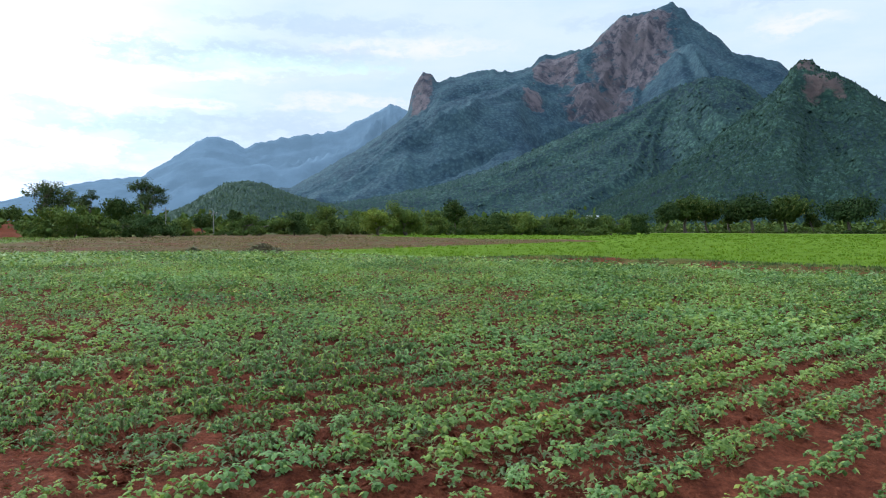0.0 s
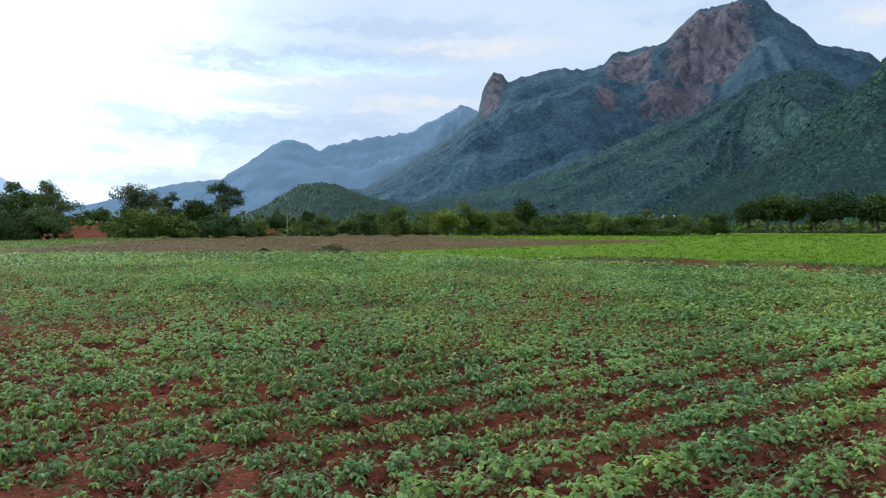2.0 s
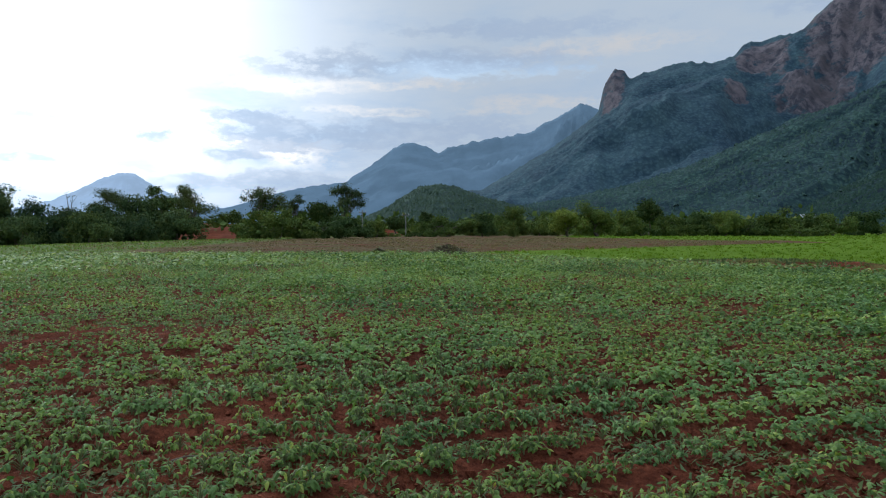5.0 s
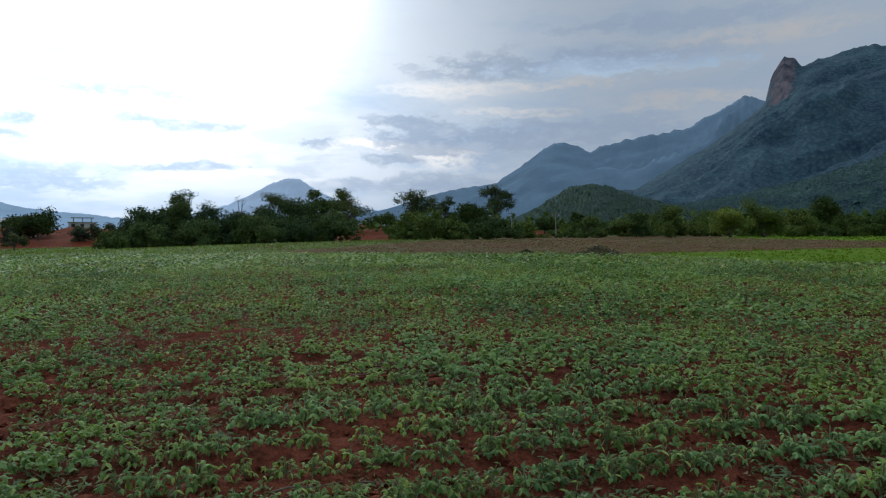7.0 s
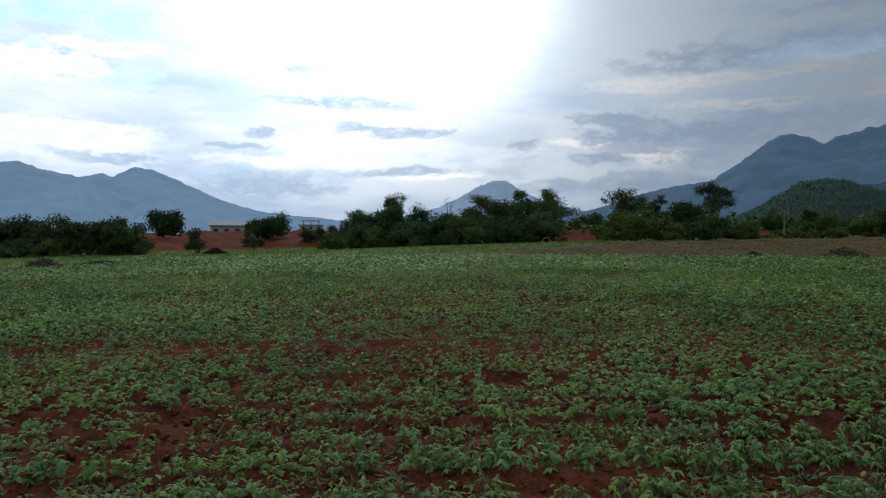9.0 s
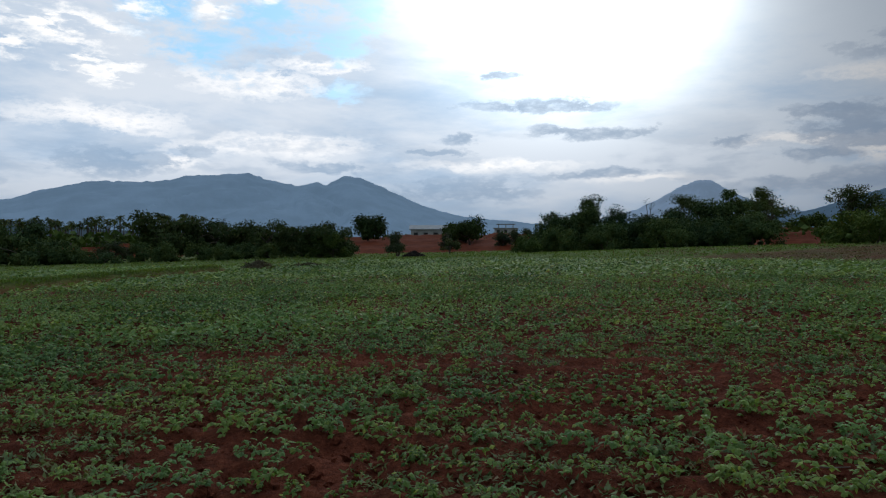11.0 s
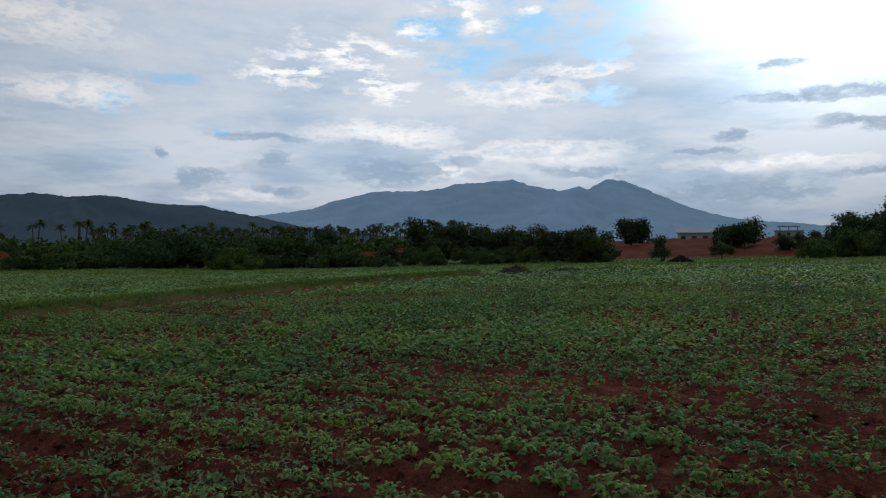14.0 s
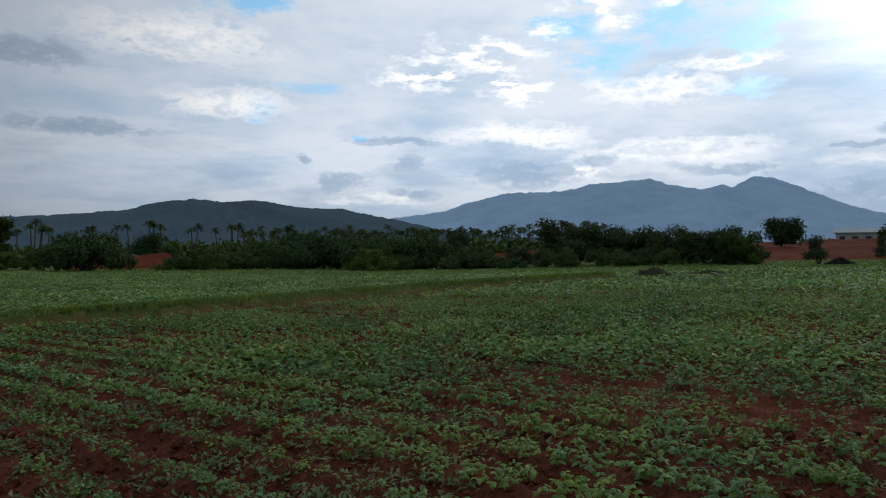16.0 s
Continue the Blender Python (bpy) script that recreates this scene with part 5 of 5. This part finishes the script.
def build_clods():
    """Loose clods of red soil between the rows."""
    x, y, d = scatter(9000, (-128, 50), 2.0, 9, 0.8)
    k = len(x)
    corner = np.array([(1, 0, 0), (0.1, 0.8, 0.1), (-0.9, 0.1, 0), (0, -1, 0.1), (0.1, 0, 0.7), (0, 0, -0.6)], float)
    sides = np.array([(0, 1, 4), (1, 2, 4), (2, 3, 4), (3, 0, 4), (1, 0, 5), (2, 1, 5), (3, 2, 5), (0, 3, 5)])
    v, f = spread(corner, sides, np.stack([x, y, ground_z(x, y) + 0.01], -1), rng.random(k) * 6.3, rng.normal(0, 0.4, k), rng.normal(0, 0.4, k), 0.014 + 0.042 * rng.random(k) ** 2.5)
    tagged(new("soil_clods", mesh_np("soil_clods", v, f, M_GROUND)), "loose clods of red soil between the crop rows", "soil", kind="stuff")


build_clods()


# ---------------------------------------------------------------- red earth banks
def earth_bank(az, near, deep, height, steps, label):
    """A terraced bank of dug red earth, between two headings and two distances."""
    a, q = np.meshgrid(np.radians(np.linspace(az[0], az[1], 70)), np.linspace(0, 1, 34), indexing="ij")
    r = near + (deep - near) * q
    x, y = r * np.sin(a) - 1.5, r * np.cos(a) + 3.0
    t = q * steps + 0.5 * (fbm(np.degrees(a) * 0.7, q * 2, 3, 81) - 0.5)
    stair = (np.floor(t) + smooth(t - np.floor(t), 0.55, 0.95)) / steps
    ends = smooth(np.degrees(a), az[0], az[0] + 1.2) * (1 - smooth(np.degrees(a), az[1] - 1.2, az[1]))
    z = ground_z(x, y) - 0.15 + height * ends * (0.35 * q + 0.65 * np.clip(stair, 0, 1)) * (1 + 0.5 * (fbm(np.degrees(a) * 0.5, q, 3, 83) - 0.5))
    z = z + 0.25 * ends * (fbm(x * 0.4, y * 0.4, 3, 85) - 0.5)
    k, m = a.shape
    i, j = np.meshgrid(np.arange(k - 1), np.arange(m - 1), indexing="ij")
    f = np.stack([i * m + j, (i + 1) * m + j, (i + 1) * m + j + 1, i * m + j + 1], -1).reshape(-1, 4)
    return tagged(new("earth_bank", mesh_np("earth_bank", np.stack([x, y, z], -1).reshape(-1, 3), f, M_REDBANK, True)), label, "earth bank", "red earth banks")


earth_bank((-69, -49), 82, 150, 2.7, 3, "terraced bank of bare red earth behind the field")
earth_bank((-36.5, -30), 92, 150, 2.6, 3, "stepped bank of red earth between the bushes")
earth_bank((-22.5, -17.5), 100, 122, 1.1, 2, "small heap of red earth under the bushes")
earth_bank((-117, -109), 88, 112, 1.9, 2, "sloping bank of red earth beside the dark tree")
earth_bank((-95, -78), 104, 125, 2.0, 2, "red earth bank half hidden by the hedge")


# ---------------------------------------------------------------- buildings and poles
M_WALL = plain_material("limewash", (0.36, 0.35, 0.33), (0.54, 0.53, 0.50), 0.85, 0.6)
M_ROOF = plain_material("sheet_roof", (0.20, 0.22, 0.23), (0.30, 0.32, 0.33), 0.7, 0.8)
M_DARK = plain_material("dark_opening", (0.02, 0.02, 0.022), (0.04, 0.04, 0.045), 0.4, 2.0)
M_CONCRETE = plain_material("concrete", (0.30, 0.29, 0.27), (0.42, 0.41, 0.38), 0.85, 2.0)
M_POLE = plain_material("weathered_concrete", (0.17, 0.16, 0.15), (0.26, 0.25, 0.23), 0.9, 2.0)
M_WIRE = plain_material("steel_wire", (0.10, 0.10, 0.10), (0.16, 0.16, 0.16), 0.5, 2.0, 0.6)


def at_heading(az, d):
    return d * math.sin(radians(az)) - 1.5, d * math.cos(radians(az)) + 3.0


def shed(az, d, long, deep, tall, label, windows=6):
    """A long low building with a pitched sheet roof and a row of openings."""
    x, y = at_heading(az, d)
    thing = new("farm_shed")
    thing.matrix_basis = pose(x, y, float(ground_z(x, y)), 0, 0, -az)
    tagged(thing, label, "building", "farm buildings")
    part("wall", mesh_np("wall", *box(-long / 2, -deep / 2, -0.3, long / 2, deep / 2, tall), M_WALL), thing)
    e, top = 0.5, tall * 0.28
    v = np.array([(-long / 2 - e, -deep / 2 - e, tall - 0.05), (long / 2 + e, -deep / 2 - e, tall - 0.05), (long / 2 + e, 0, tall + top), (-long / 2 - e, 0, tall + top),
                  (-long / 2 - e, deep / 2 + e, tall - 0.05), (long / 2 + e, deep / 2 + e, tall - 0.05)])
    v = np.vstack([v, v + (0, 0, 0.12)])
    f = np.array([(0, 3, 2, 1), (3, 4, 5, 2), (6, 7, 8, 9), (9, 8, 11, 10), (0, 1, 7, 6), (1, 2, 8, 7), (2, 5, 11, 8), (5, 4, 10, 11), (4, 3, 9, 10), (3, 0, 6, 9)])
    part("roof", mesh_np("roof", v, f, M_ROOF), thing, "pale corrugated sheet roof")
    for k in range(windows):
        cx = -long / 2 + long * (k + 0.5) / windows
        part("window", mesh_np("window", *box(cx - long / windows * 0.22, -deep / 2 - 0.04, tall * 0.45, cx + long / windows * 0.22, -deep / 2 + 0.05, tall * 0.8), M_DARK), thing)


def house(az, d, wide, deep, storeys, label, rise=0.0):
    """A flat-roofed house with an open roof terrace under a slab."""
    x, y = at_heading(az, d)
    thing = new("house")
    thing.matrix_basis = pose(x, y, float(ground_z(x, y)) + rise, 0, 0, -az) @ Matrix.Scale(0.62, 4)
    tagged(thing, label, "house", "farm buildings")
    h = 2.6 * storeys
    part("wall", mesh_np("wall", *box(-wide / 2, -deep / 2, -0.3 - 2 * rise, wide / 2, deep / 2, h), M_WALL), thing)
    part("roof", mesh_np("roof", *box(-wide / 2 - 0.5, -deep / 2 - 0.5, h + 0.003, wide / 2 + 0.5, deep / 2 + 0.5, h + 0.25), M_CONCRETE), thing)
    for s_ in range(storeys):
        for k in range(3):
            cx = -wide / 2 + wide * (k + 0.5) / 3
            part("window", mesh_np("window", *box(cx - 0.6, -deep / 2 - 0.04, 2.6 * s_ + 0.9, cx + 0.6, -deep / 2 + 0.05, 2.6 * s_ + 2.0), M_DARK), thing)
    if storeys > 1:
        for px in (-wide * 0.32, 0.0, wide * 0.32):
            for py in (-deep * 0.3, deep * 0.3):
                part("post", mesh_np("post", *box(px - 0.15, py - 0.15, h + 0.2, px + 0.15, py + 0.15, h + 1.8), M_CONCRETE), thing)
        part("canopy", mesh_np("canopy", *box(-wide * 0.42, -deep * 0.42, h + 1.8, wide * 0.42, deep * 0.42, h + 2.0), M_CONCRETE), thing, "concrete slab canopy on posts")


shed(-59.6, 205, 11, 9, 4.3, "long white shed with pale sheet roof behind the bank", 4)
house(-53.6, 190, 9.5, 8, 2, "white two-storey house with open roof terrace", 0.8)
house(-20.2, 150, 5.0, 4, 1, "small white hut among the trees")
shed(12.3, 240, 3.2, 5, 4.3, "pale farm roof above the hedge", 3)
house(-120.3, 140, 6, 5, 1, "small white house behind palms")
house(-114.4, 135, 5, 4, 1, "small white house beside the dark tree")
house(-117.6, 160, 5, 4, 1, "small white house in the palm grove")


def power_pole(az, d, tall):
    x, y = at_heading(az, d)
    thing = new("power_pole")
    thing.matrix_basis = pose(x, y, float(ground_z(x, y)), 0, 0, 25)
    tagged(thing, "slim concrete power pole beside the bushes", "power pole", "power poles")
    part("post", mesh_np("post", *tube([(0, 0, -0.2), (0, 0, tall * 0.5), (0, 0, tall)], [0.085, 0.07, 0.055], 8), M_POLE, True), thing)
    part("crossarm", mesh_np("crossarm", *box(-0.55, -0.05, tall - 0.45, 0.55, 0.05, tall - 0.36), M_WIRE), thing)
    for q in (-0.45, 0.0, 0.45):
        part("insulator", mesh_np("insulator", *tube([(q, 0, tall - 0.36), (q, 0, tall - 0.22), (q, 0, tall - 0.16)], [0.04, 0.05, 0.02], 6), M_CONCRETE, True), thing)


power_pole(-17.5, 104, 3.4)
power_pole(-21.0, 106, 3.9)


# ---------------------------------------------------------------- heaps of cut weeds, sticks
M_HEAP = leaf_material("withered_weeds", (0.09, 0.08, 0.05), (0.19, 0.17, 0.10), (0.12, 0.16, 0.06), 0.9, 0.05, 20)
M_MOULD = plain_material("dark_mould", (0.050, 0.040, 0.026), (0.10, 0.08, 0.05), 1.0, 4.0, 0.0, 0.02)
M_SOOT = plain_material("burnt_brushwood", (0.012, 0.010, 0.009), (0.035, 0.029, 0.024), 1.0, 4.0, 0.0, 0.02)
M_STICK = bark_material("dry_stick", (0.11, 0.08, 0.055), (0.22, 0.175, 0.13))


def weed_heap(x, y, long, wide, tall, yaw, label, burnt=False):
    """A heap of pulled weeds: a rough mound under matted stalks and leaves."""
    thing = new("weed_heap")
    thing.matrix_basis = pose(x, y, float(ground_z(x, y)), 0, 0, yaw)
    tagged(thing, label, "weed heap", "heaps of pulled weeds")
    a, q = np.meshgrid(np.linspace(0, 2 * math.pi, 28, endpoint=False), np.linspace(0, 1, 9), indexing="ij")
    lump = 1 + 0.5 * (fbm(np.cos(a) * 1.5 + 5, np.sin(a) * 1.5 + q * 2, 3, 91) - 0.5)
    vx, vy = np.cos(a) * q * long / 2 * lump, np.sin(a) * q * wide / 2 * lump
    vz = tall * (1 - q ** 1.6) * (1 + 0.7 * (fbm(vx * 3, vy * 3, 3, 93) - 0.5)) - 0.04
    k, m = a.shape
    i, j = np.meshgrid(np.arange(k), np.arange(m - 1), indexing="ij")
    i2 = (i + 1) % k
    f = np.stack([i * m + j, i * m + j + 1, i2 * m + j + 1, i2 * m + j], -1).reshape(-1, 4)
    part("mound", mesh_np("mound", np.stack([vx, vy, vz], -1).reshape(-1, 3), f, M_SOOT if burnt else M_MOULD, True), thing, "dark rotting weeds and earth")
    c = 900
    aa, qq = rng.random(c) * 6.28, np.sqrt(rng.random(c))
    p = np.stack([np.cos(aa) * qq * long / 2, np.sin(aa) * qq * wide / 2, tall * (1 - qq ** 1.6) * rng.uniform(0.7, 1.15, c)], -1)
    v, f = spread(SPRAY * (1, 0.35, 1), SPRAY_F, p, rng.random(c) * 6.3, rng.normal(0.1, 0.35, c), rng.normal(0, 0.6, c), rng.uniform(0.08, 0.22, c))
    tagged(part("matted_weed", mesh_np("matted_weed", v, f, M_SOOT if burnt else M_HEAP), thing), kind="stuff")


weed_heap(-8.4, 33.3, 1.9, 1.1, 0.36, 5, "heap of withered weeds at the corner of the field")
weed_heap(-11.4, 32.6, 0.5, 0.4, 0.18, 0, "small heap of brown earth and weeds")
weed_heap(-32.0, 13.4, 1.7, 1.2, 0.40, 60, "dark heap of withered weeds beside the path")
weed_heap(-32.3, 15.8, 2.6, 0.8, 0.20, 88, "low dark strip of pulled weeds beside the path")
weed_heap(-61.5, 37.2, 2.6, 1.6, 0.55, 30, "black brushwood heap before the red bank", True)


def stick(x, y, length, yaw, label="pale dry stick lying on the red soil"):
    q = np.linspace(-0.5, 0.5, 7)
    px = x + q * length * math.cos(radians(yaw)) + rng.normal(0, 0.008, 7)
    py = y + q * length * math.sin(radians(yaw)) + rng.normal(0, 0.008, 7)
    pz = ground_z(px, py) + 0.035 + rng.normal(0, 0.006, 7)
    tagged(new("dry_stick", mesh_np("dry_stick", *tube(np.stack([px, py, pz], -1), np.linspace(0.0055, 0.0025, 7), 5), M_STICK, True)), label, "stick", "dry sticks in the field")


for row in ((-2.62, 5.75, 0.34, 40), (-2.35, 5.95, 0.2, 20), (-3.9, 8.2, 0.4, 75), (0.9, 6.6, 0.3, 15), (-7.1, 6.6, 0.45, 100), (-6.6, 7.9, 0.5, 120), (-8.4, 5.1, 0.35, 80)):
    stick(*row)
